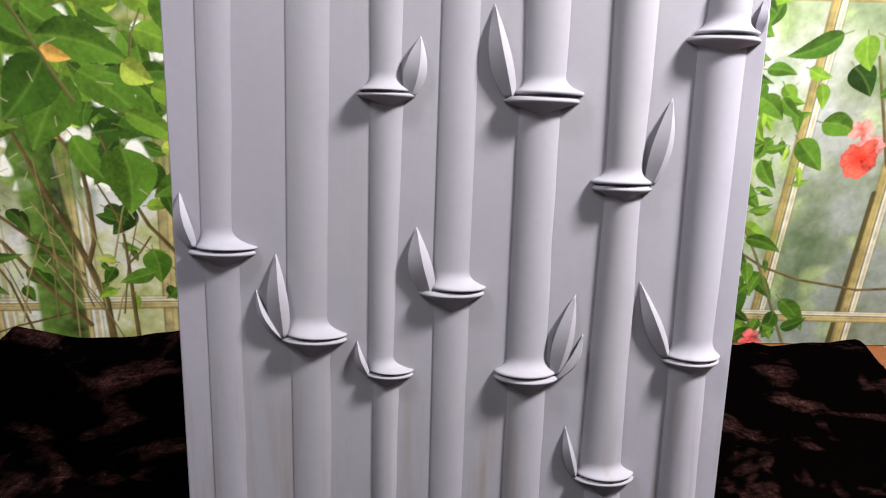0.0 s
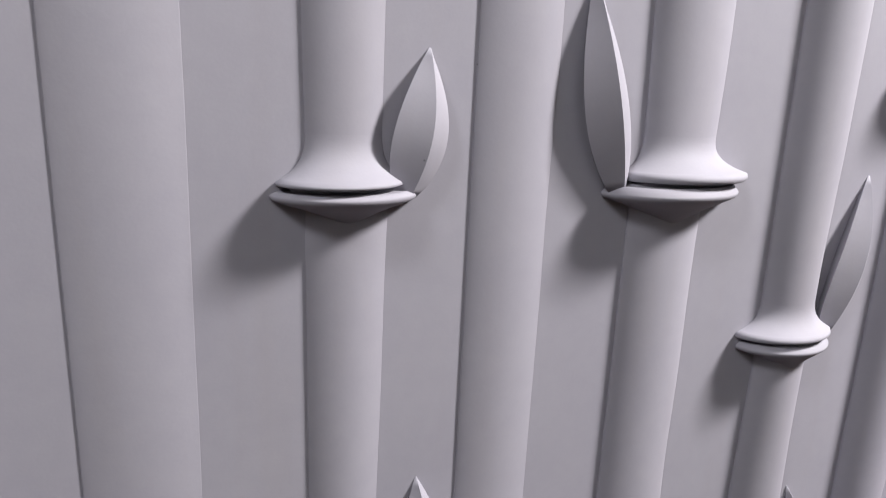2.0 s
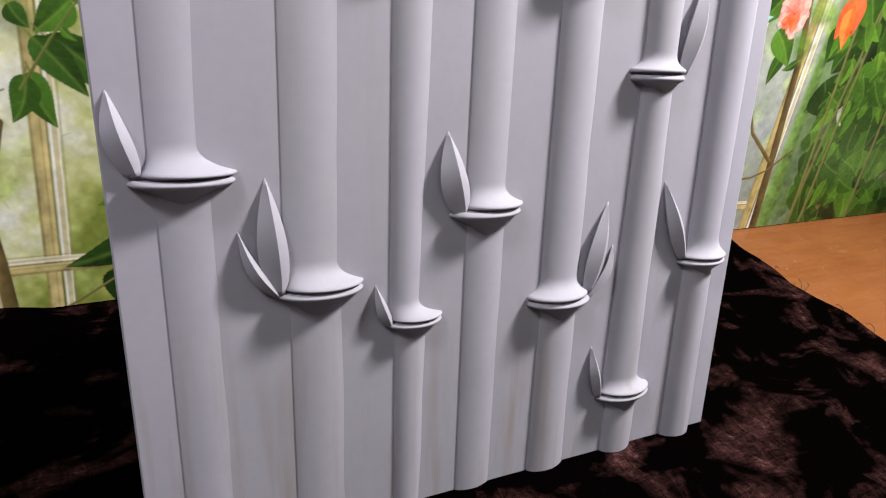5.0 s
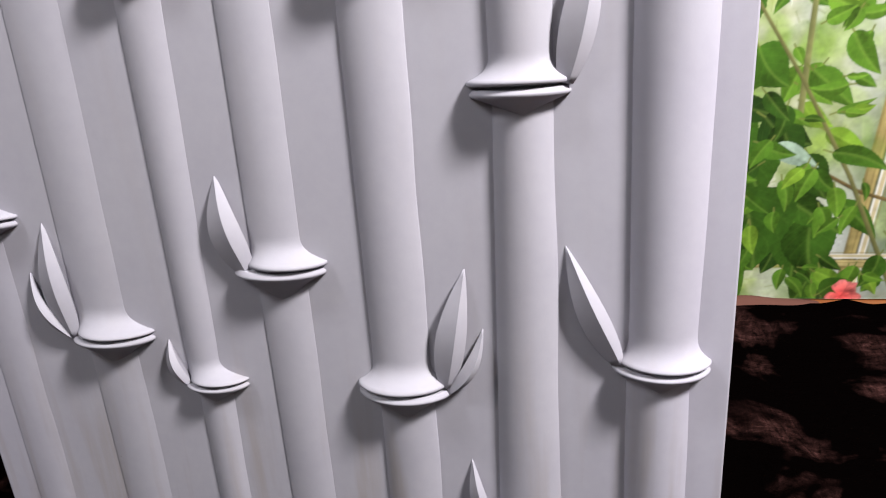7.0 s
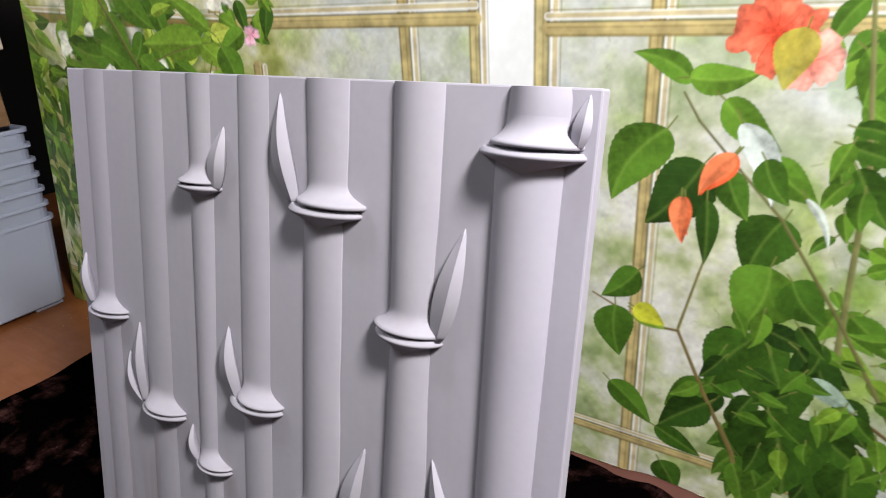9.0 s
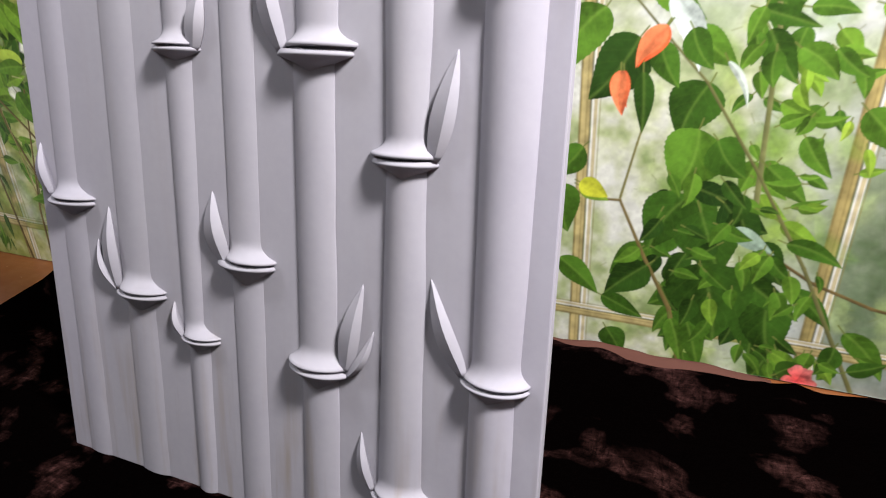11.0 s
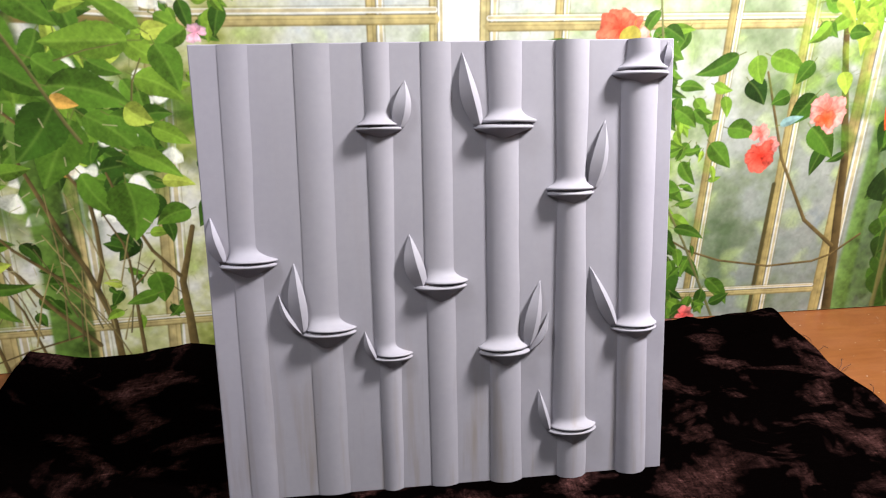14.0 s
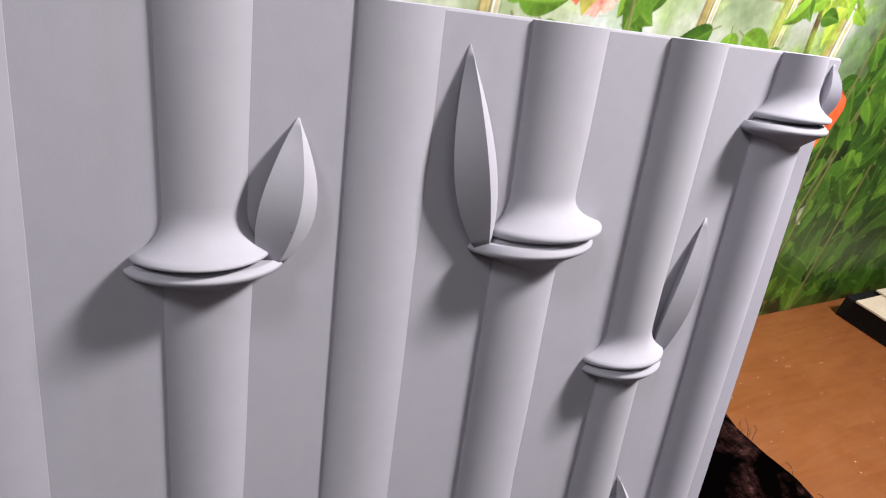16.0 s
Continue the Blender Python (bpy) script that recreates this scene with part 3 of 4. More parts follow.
def paint_window():
    for x, w in ((-0.068, 0.013), (0.203, 0.011)):
        bar((x, 0), (x, HEAD), w)
    stroke([(0.056, 0), (0.056, HEAD)], 0.062, 0.062, (0.78, 0.81, 0.80), 0.002, 0.06, 1, 0.15)
    bar((0.020, 0), (0.020, HEAD), 0.011, (0.46, 0.40, 0.19))
    bar((0.094, 0), (0.094, HEAD), 0.014, (0.46, 0.40, 0.19))
    bar((-0.40, 0.502), (0.022, 0.502), 0.013)
    bar((0.10, 0.491), (0.64, 0.491), 0.012)
    for a, b, w in (((0.472, HEAD), (0.454, 0), 0.011), ((0.592, HEAD), (0.590, 0), 0.012), ((0.705, HEAD), (0.702, 0), 0.018)):
        bar(a, b, w, (0.36, 0.29, 0.11))
    stroke([(0.583, 0.24), (0.578, 0)], 0.007, 0.008, (0.07, 0.06, 0.02), 0.003, 0.1)
    bar((0.10, 0.049), (0.69, 0.044), 0.009)
    for a, b, w in (((-0.598, HEAD), (-0.633, 0), 0.020), ((-0.500, 0.36), (-0.518, 0), 0.016), ((-0.360, HEAD), (-0.405, 0), 0.018), ((-0.306, 0.45), (-0.335, 0), 0.013), ((-0.735, 0.45), (-0.750, 0), 0.015)):
        bar(a, b, w)
    bar((-0.88, 0.074), (-0.20, 0.048), 0.010)
    bar((-0.88, 0.530), (-0.36, 0.500), 0.012, OLIVE)
    stroke([(-0.548, 0), (-0.540, 0.30), (-0.555, HEAD)], 0.050, 0.045, (0.115, 0.20, 0.035), 0.012, 0.4, 0.9, 1.4)
    stroke([(0.80, 0), (0.79, HEAD)], 0.10, 0.11, (0.06, 0.12, 0.025), 0.03, 0.45, 0.75, 1.8)
    stroke([(0.748, 0), (0.752, 0.34)], 0.035, 0.02, (0.10, 0.19, 0.035), 0.01, 0.4, 0.9, 1.4)


# lines across and up the sheet (m), width at start and end
STEMS = (
    ([(0.640, 0.58), (0.662, 0.45), (0.700, 0.28), (0.716, 0.131), (0.728, 0)], 0.007, 0.015),
    ([(0.54, 0.42), (0.589, 0.282), (0.650, 0.175), (0.711, 0.126)], 0.003, 0.006),
    ([(0.403, 0.156), (0.450, 0.128), (0.507, 0.108), (0.599, 0.093), (0.68, 0.098), (0.714, 0.110), (0.76, 0.145)], 0.003, 0.0035),
    ([(-0.484, 0), (-0.484, 0.067), (-0.497, 0.122), (-0.507, 0.158), (-0.529, 0.216), (-0.546, 0.274), (-0.560, 0.32)], 0.009, 0.004),
    ([(-0.497, 0.124), (-0.484, 0.161), (-0.482, 0.222), (-0.484, 0.264), (-0.520, 0.332), (-0.539, 0.362), (-0.568, 0.394), (-0.63, 0.46)], 0.0055, 0.003),
    ([(-0.376, 0), (-0.376, 0.064), (-0.378, 0.122), (-0.367, 0.158), (-0.352, 0.21)], 0.012, 0.006),
    ([(-0.380, 0.132), (-0.413, 0.177), (-0.442, 0.248), (-0.455, 0.30)], 0.005, 0.0025),
)
TWIGS = (
    ([(-0.450, 0), (-0.449, 0.06), (-0.447, 0.122), (-0.447, 0.164), (-0.451, 0.193), (-0.470, 0.24)], 0.0055, 0.002),
    ([(-0.447, 0.122), (-0.430, 0.138), (-0.413, 0.161)], 0.003, 0.002),
    ([(-0.378, 0.10), (-0.41, 0.135), (-0.436, 0.16)], 0.0015, 0.001),
    ([(-0.507, 0.108), (-0.552, 0.155), (-0.594, 0.197), (-0.66, 0.29)], 0.005, 0.0025),
    ([(-0.51, 0.03), (-0.535, 0.064), (-0.565, 0.106), (-0.594, 0.155), (-0.66, 0.24), (-0.74, 0.33)], 0.006, 0.0025),
    ([(-0.64, 0), (-0.655, 0.12), (-0.70, 0.24), (-0.72, 0.36)], 0.005, 0.003),
)
FAR_STEMS = (
    ([(-0.70, 0), (-0.69, 0.10), (-0.665, 0.20), (-0.64, 0.30)], 0.004, 0.0025),
    ([(-0.75, 0), (-0.765, 0.16), (-0.80, 0.30)], 0.005, 0.003),
    ([(-0.58, 0), (-0.60, 0.10), (-0.63, 0.17)], 0.004, 0.002),
    ([(-0.53, 0.05), (-0.60, 0.035), (-0.68, 0.01)], 0.003, 0.002),
    ([(0.88, 0), (0.93, 0.25), (0.99, 0.55)], 0.010, 0.005),
    ([(1.12, 0), (1.10, 0.28), (1.20, 0.55)], 0.010, 0.005),
)


def paint_stems():
    brown, bark = (0.12, 0.085, 0.030), (0.09, 0.062, 0.022)
    for group in (STEMS, TWIGS, FAR_STEMS):
        for pts, w0, w1 in group:
            stroke(pts, 1.2 * w0, 1.2 * w1, bark if w1 > 0.01 else brown, 0.0016, 0.45, 1, 1.0)
    # fine twigs among the stems at the foot of the plant
    for _ in range(26):
        x, z, lean = dice.uniform(-0.70, -0.46), dice.uniform(0.0, 0.14), dice.uniform(-0.06, 0.06)
        tall = dice.uniform(0.05, 0.16)
        tone = dice.uniform(0.6, 2.2)
        stroke([(x, z), (x + 0.4 * lean, z + 0.5 * tall), (x + lean, z + tall)], 0.0026, 0.0014, tuple(tone * c for c in (0.14, 0.115, 0.045)), 0.0016, 0.3)


def paint_left_plant():
    # soft masses behind, with the sky breaking through
    spray(-0.56, 0.40, 0.24, 0.15, 130, 0.060, -60, 90, 0.6, 0.1, 0.75, 0.016, 0.5)
    spray(-0.70, 0.20, 0.12, 0.14, 60, 0.045, -60, 90, 0.6, 0.3, 0.8, 0.014, 0.35)
    for _ in range(46):
        x, z = dice.uniform(-0.62, -0.36), dice.uniform(0.22, 0.44)
        leaf_print(x, z, dice.uniform(0.012, 0.028), dice.uniform(0, 360), 0.7, None, 0.005, 0.9, (0.84, 0.86, 0.74))
    spray(-0.55, 0.37, 0.17, 0.10, 30, 0.066, -50, 90, 0.44, 0.10, 0.60)
    spray(-0.56, 0.45, 0.20, 0.10, 36, 0.066, -45, 90, 0.42, 0.20, 0.85)
    spray(-0.47, 0.30, 0.07, 0.06, 12, 0.046, -60, 80, 0.50, 0.05, 0.5)
    spray(-0.44, 0.37, 0.07, 0.09, 12, 0.044, -60, 80, 0.50, 0.2, 0.7)
    spray(-0.52, 0.42, 0.20, 0.11, 12, 0.036, -70, 80, 0.45, 0.8, 1.0)
    spray(-0.70, 0.34, 0.08, 0.12, 46, 0.050, -50, 70, 0.42, 0.1, 0.75)
    spray(-0.66, 0.20, 0.09, 0.07, 16, 0.036, -60, 70, 0.42, 0.1, 0.7)
    spray(-0.43, 0.10, 0.07, 0.06, 12, 0.024, -70, 90, 0.5, 0.2, 0.8)
    spray(-0.80, 0.40, 0.09, 0.20, 90, 0.046, -70, 75, 0.45, 0.05, 0.9)
    spray(-0.82, 0.14, 0.07, 0.13, 40, 0.040, -85, 40, 0.22, 0.05, 0.7)
    spray(-0.30, 0.52, 0.07, 0.05, 18, 0.036, -60, 80, 0.5, 0.2, 0.8)
    stroke([(-0.545, 0), (-0.535, 0.18), (-0.545, 0.36)], 0.060, 0.045, (0.080, 0.150, 0.024), 0.005, 0.45, 0.9, 1.6)
    for x, z, n, ang, tone in ((-0.432, 0.206, 0.050, -125, 0.05), (-0.405, 0.290, 0.036, -20, 0.35), (-0.392, 0.265, 0.044, -110, 0.15), (-0.432, 0.315, 0.040, -15, 0.4), (-0.412, 0.205, 0.030, -5, 0.85), (-0.388, 0.225, 0.038, -80, 0.3), (-0.420, 0.360, 0.050, -70, 0.3), (-0.425, 0.325, 0.052, -35, 0.3), (-0.400, 0.375, 0.046, 5, 0.35), (-0.480, 0.400, 0.050, -28, 0.3), (-0.465, 0.205, 0.034, -35, 0.15), (-0.452, 0.185, 0.028, 160, 0.2), (-0.582, 0.205, 0.040, -60, 0.15), (-0.560, 0.140, 0.044, -5, 0.3), (-0.545, 0.165, 0.024, 190, 0.3), (-0.575, 0.120, 0.036, -45, 0.3), (-0.560, 0.112, 0.034, -50, 0.25), (-0.583, 0.095, 0.026, -70, 0.3)):
        leaf_print(x, z, n, ang, 0.55, tone)
    spray(-0.49, 0.43, 0.12, 0.09, 8, 0.05, -40, 90, 0.40, 0.5, 0.85)
    leaf_print(-0.515, 0.305, 0.030, 5, 0.45, None, 0.003, 1, (0.75, 0.45, 0.10))


# single leaves of the photograph: stalk end across and up, length (mm), direction (degrees), width and lightness (per cent)
LEFT_NEAR_PANEL = ((-275, 331, 42, 154, 40, 22), (-279, 320, 42, -139, 72, 28), (-282, 330, 34, -35, 50, 40), (-257, 323, 39, -21, 42, 14), (-304, 288, 75, -52, 52, 16), (-314, 287, 64, -55, 48, 22), (-320, 256, 53, -75, 48, 18), (-325, 253, 45, -110, 50, 20), (-327, 315, 23, -58, 80, 12), (-263, 325, 21, 36, 30, 50), (-223, 119, 57, -180, 32, 30), (-213, 97, 112, -157, 36, 8), (-261, 44, 54, -99, 85, 0), (-222, 50, 64, -82, 75, 15), (-290, 296, 16, -46, 50, 30),)
LEFT_BUSH = ((-572, 551, 54, -115, 90, 50), (-558, 523, 67, -66, 45, 20), (-534, 562, 82, -48, 60, 30), (-397, 479, 103, 180, 42, 40), (-381, 495, 79, 144, 30, 45), (-477, 518, 37, 15, 40, 55), (-572, 463, 85, 165, 42, 22), (-588, 480, 82, -33, 50, 28), (-568, 458, 84, -33, 50, 22), (-516, 459, 73, -25, 55, 30), (-506, 423, 102, -18, 50, 22), (-396, 432, 67, -31, 55, 38), (-364, 474, 66, -70, 62, 42), (-415, 392, 40, -34, 80, 60), (-385, 362, 54, -28, 56, 42), (-503, 397, 91, -128, 70, 14),)
LEFT_BUSH_B = ((-485, 378, 103, -118, 62, 16), (-468, 382, 91, -44, 50, 35), (-437, 381, 62, -35, 50, 28), (-420, 330, 76, -33, 42, 50), (-656, 448, 90, -63, 42, 35), (-626, 422, 52, -40, 50, 40), (-627, 339, 65, 165, 50, 70), (-629, 334, 59, -173, 35, 30), (-656, 296, 60, -59, 50, 26), (-432, 284, 86, -91, 85, 22), (-351, 237, 51, -158, 70, 28), (-593, 307, 45, 7, 50, 30), (-647, 143, 68, -1, 30, 20), (-631, 142, 44, -168, 60, 20), (-641, 125, 54, -49, 40, 22), (-653, 128, 46, -169, 42, 28),)
LEFT_BUSH_C = ((-678, 97, 47, -72, 42, 28), (-645, 168, 44, 10, 50, 70), (-463, 125, 25, 164, 55, 70), (-413, 140, 47, -85, 85, 25), (-416, 107, 46, -164, 50, 30), (-468, 83, 27, -154, 60, 60), (-487, 301, 80, -57, 45, 32), (-383, 284, 44, -12, 50, 78), (-379, 487, 38, 12, 60, 75), (-451, 455, 43, -25, 50, 30), (-615, 552, 68, -120, 60, 40), (-322, 494, 55, -149, 50, 45),)
RIGHT_BUSH = ((219, 404, 84, -123, 58, 52), (237, 447, 56, 156, 40, 50), (234, 450, 54, 5, 50, 60), (265, 432, 61, -40, 48, 50), (306, 383, 52, -40, 60, 42), (325, 332, 61, -112, 80, 22), (274, 370, 47, -64, 60, 40), (320, 285, 70, -105, 92, 40), (339, 275, 47, -51, 80, 42), (298, 216, 38, -128, 60, 22), (319, 212, 73, -118, 85, 16), (322, 223, 49, -17, 50, 12), (332, 196, 74, -70, 92, 16), (353, 209, 53, -33, 70, 10), (369, 204, 50, -64, 62, 6), (339, 135, 94, -76, 98, 8),)
RIGHT_BUSH_B = ((283, 124, 61, -136, 72, 22), (273, 144, 34, -142, 50, 60), (181, 119, 61, -41, 50, 38), (182, 214, 58, -83, 66, 45), (203, 259, 50, -135, 62, 50), (201, 213, 35, -24, 56, 90), (242, 32, 39, -59, 92, 25), (403, 87, 56, -90, 90, 24), (413, 104, 78, -80, 72, 28), (375, 129, 81, -35, 40, 20), (397, 169, 52, -63, 62, 16), (388, 251, 53, -42, 42, 38), (415, 210, 33, 21, 27, 50), (410, 192, 44, -31, 42, 85), (433, 118, 58, -45, 36, 20), (333, 59, 62, -73, 42, 35),)
RIGHT_BUSH_C = ((422, 38, 42, -109, 80, 16), (234, 76, 52, -24, 42, 30), (315, 59, 55, -74, 42, 42), (363, 415, 33, -16, 42, 36), (359, 400, 53, -17, 36, 36), (370, 382, 56, -58, 50, 36), (358, 381, 31, -90, 52, 45), (364, 368, 27, -121, 50, 50), (364, 322, 25, -130, 42, 30), (390, 315, 43, -22, 40, 55), (367, 487, 36, -32, 70, 36), (254, 375, 77, -127, 64, 6), (260, 341, 61, -87, 36, 20),)
RIGHT_WINDOW = ((488, 446, 69, -157, 42, 42), (511, 407, 46, -50, 75, 6), (583, 385, 31, -154, 85, 30), (627, 384, 60, -130, 62, 36), (488, 335, 51, -16, 58, 46), (462, 311, 54, -46, 62, 46), (474, 385, 33, -75, 60, 66), (519, 445, 43, -72, 80, 62), (541, 444, 66, -23, 45, 80), (613, 435, 40, -125, 60, 38), (661, 303, 52, -110, 52, 10), (697, 289, 32, -155, 42, 16), (630, 332, 66, -48, 62, 45), (664, 418, 36, -69, 70, 90), (400, 401, 39, -8, 46, 50), (398, 366, 44, -39, 56, 46),)
RIGHT_WINDOW_B = ((427, 365, 37, -39, 50, 46), (378, 363, 33, -86, 60, 46), (416, 283, 47, -53, 42, 50), (418, 303, 21, -119, 60, 50), (489, 75, 65, -50, 42, 55), (363, 402, 33, -108, 50, 50), (303, 383, 43, -59, 60, 45), (487, 30, 22, -123, 80, 30), (421, 236, 33, -178, 40, 40), (419, 170, 55, -21, 35, 30),)


def leaves_print(*lists, light=0.0):
    for rows in lists:
        for x, z, n, ang, wide, tone in rows:
            leaf_print(0.001 * x, 0.001 * z, 0.00105 * n, ang, 0.0092 * wide, 0.01 * tone + light + dice.uniform(-0.14, 0.10), 0.0014)


def bud(x, z, r, tilt=90):
    for k in (-1, 0, 1):
        leaf_print(x, z - r, 2.2 * r, tilt + 14 * k, 0.42, None, 0.0014, 1, (0.10 + 0.05 * abs(k), 0.14 + 0.07 * abs(k), 0.03))


def paint_left_front():
    # sky breaking through between the leaves
    for _ in range(30):
        x, z = dice.uniform(-0.68, -0.34), dice.uniform(0.24, 0.56)
        leaf_print(x, z, dice.uniform(0.014, 0.034), dice.uniform(0, 360), 1.1, None, 0.007, 0.8, (0.84, 0.86, 0.74))
    leaves_print(LEFT_BUSH_C, LEFT_BUSH_B, LEFT_BUSH, light=0.28)
    leaf_print(-0.505, 0.408, 0.036, -20, 0.55, None, 0.002, 1, (0.72, 0.42, 0.09))
    for pts, w0, w1 in (([(-0.590, 0.575), (-0.556, 0.512), (-0.528, 0.455), (-0.492, 0.372), (-0.478, 0.345)], 0.0035, 0.005), ([(-0.385, 0.455), (-0.40, 0.425), (-0.405, 0.40)], 0.002, 0.003),
                        ([(-0.640, 0.475), (-0.60, 0.445), (-0.575, 0.40)], 0.0016, 0.0022), ([(-0.41, 0.475), (-0.45, 0.468), (-0.49, 0.455)], 0.0014, 0.002)):
        stroke(pts, w0, w1, (0.13, 0.12, 0.04), 0.002, 0.35)
    for _ in range(26):
        x, z = dice.uniform(-0.66, -0.40), dice.uniform(0.13, 0.42)
        a = dice.uniform(0, 6.28)
        stroke([(x, z), (x + 0.018 * math.cos(a), z + 0.012 * math.sin(a))], 0.0012, 0.001, (0.42, 0.40, 0.22), 0.002, 0.1)
    # the branch beside the panel, with two closed buds
    leaves_print(LEFT_NEAR_PANEL)
    stroke([(-0.265, 0.325), (-0.259, 0.347)], 0.0014, 0.0012, (0.15, 0.16, 0.05), 0.0014)
    bud(-0.2585, 0.356, 0.0065)
    bud(-0.225, 0.150, 0.0075)
    stroke([(-0.37, -0.02), (-0.311, 0.010), (-0.275, 0.032), (-0.239, 0.067), (-0.205, 0.102)], 0.0030, 0.0022, (0.15, 0.12, 0.045), 0.0014)
    stroke([(-0.33, 0.24), (-0.30, 0.285), (-0.275, 0.318)], 0.003, 0.002, (0.11, 0.13, 0.03), 0.0016)


def paint_right_plant():
    spray(0.37, 0.25, 0.09, 0.28, 46, 0.050, -70, 90, 0.6, 0.5, 0.95, 0.012, 0.35)
    spray(0.66, 0.45, 0.10, 0.14, 50, 0.045, -70, 90, 0.6, 0.4, 0.95, 0.014, 0.4)
    spray(0.36, 0.47, 0.05, 0.06, 12, 0.042, -70, 80, 0.5, 0.2, 0.8)
    spray(0.395, 0.33, 0.045, 0.12, 16, 0.030, -70, 70, 0.5, 0.2, 0.8)
    spray(0.35, 0.15, 0.07, 0.08, 26, 0.046, -80, 70, 0.52, 0.0, 0.4)
    spray(0.37, 0.04, 0.08, 0.04, 14, 0.038, -80, 70, 0.52, 0.0, 0.5)
    stroke([(0.352, 0.55), (0.378, 0.38), (0.384, 0.20)], 0.003, 0.006, (0.16, 0.17, 0.06), 0.002, 0.3)
    stroke([(0.271, 0.314), (0.260, 0.266), (0.247, 0.203)], 0.002, 0.003, (0.17, 0.16, 0.05), 0.002, 0.3)
    stroke([(0.157, 0.224), (0.215, 0.199), (0.247, 0.200), (0.279, 0.133), (0.312, 0.072), (0.33, 0)], 0.002, 0.006, (0.16, 0.12, 0.04), 0.002, 0.3)
    leaves_print(RIGHT_BUSH_C, RIGHT_BUSH_B, RIGHT_BUSH)
    stroke([(0.231, 0.437), (0.246, 0.413), (0.284, 0.372), (0.322, 0.332), (0.381, 0.243), (0.439, 0.144), (0.51, 0.0)], 0.002, 0.005, (0.13, 0.13, 0.045), 0.002, 0.35)
    leaf_print(0.281, 0.413, 0.078, -66, 0.30, None, 0.0016, 1, (0.50, 0.57, 0.52))
    leaf_print(0.338, 0.353, 0.050, -63, 0.16, None, 0.0016, 1, (0.48, 0.55, 0.48))
    leaf_print(0.366, 0.180, 0.050, -30, 0.40, None, 0.0016, 1, (0.26, 0.36, 0.27))
    spray(0.335, 0.17, 0.07, 0.09, 20, 0.030, -75, 70, 0.42, 0.05, 0.6)
    spray(0.40, 0.10, 0.06, 0.08, 16, 0.030, -75, 70, 0.42, 0.1, 0.7)
    leaf_print(0.201, 0.217, 0.036, -25, 0.55, None, 0.002, 1, (0.50, 0.52, 0.04))
    for x, z, n, ang in ((0.278, 0.386, 0.052, -124), (0.238, 0.342, 0.048, -84)):
        for k in range(4):
            leaf_print(x + dice.uniform(-0.003, 0.003), z, n * dice.uniform(0.75, 1), ang + dice.uniform(-9, 9), 0.36, None, 0.002, 1, (0.74, 0.08 + 0.04 * k, 0.02 + 0.02 * k))
    blossom(0.296, 0.486, 0.031, 8, (0.72, 0.07, 0.03), (0.84, 0.20, 0.11), 9)
    blossom(0.326, 0.466, 0.022, 18, (0.76, 0.20, 0.14), (0.86, 0.42, 0.34), 6)
    leaf_print(0.318, 0.490, 0.050, -102, 0.62, None, 0.002, 0.95, (0.36, 0.33, 0.05))
    spray(0.42, 0.30, 0.06, 0.14, 16, 0.026, -60, 90, 0.42, 0.4, 0.95)
    spray(0.39, 0.13, 0.06, 0.08, 8, 0.032, -70, 80, 0.44, 0.3, 0.8)
    # among the slanting bars
    leaves_print(RIGHT_WINDOW_B, RIGHT_WINDOW)
    spray(0.67, 0.52, 0.07, 0.05, 22, 0.045, -70, 80, 0.5, 0.3, 1.0)
    spray(0.47, 0.03, 0.05, 0.04, 12, 0.034, -40, 80, 0.5, 0.2, 0.7)
    blossom(0.546, 0.325, 0.016, 13, (0.80, 0.16, 0.12), (0.86, 0.32, 0.27), 5)
    blossom(0.556, 0.303, 0.021, 23, (0.76, 0.12, 0.08), (0.86, 0.36, 0.32), 7)
    blossom(0.550, 0.289, 0.025, 3, (0.78, 0.04, 0.02), (0.84, 0.15, 0.10), 9)
    blossom(0.650, 0.357, 0.033, 5, (0.76, 0.16, 0.09), (0.86, 0.38, 0.33), 10)
    blossom(0.652, 0.345, 0.019, 15, (0.80, 0.10, 0.02), (0.85, 0.22, 0.12), 6)
    leaf_print(0.575, 0.338, 0.040, 18, 0.36, None, 0.0016, 1, (0.22, 0.36, 0.34))
    blossom(0.456, 0.006, 0.022, 9, (0.66, 0.07, 0.07), (0.78, 0.22, 0.20), 6)
    blossom(-0.308, 0.488, 0.015, 4, (0.80, 0.32, 0.44), (0.93, 0.62, 0.70), 5)


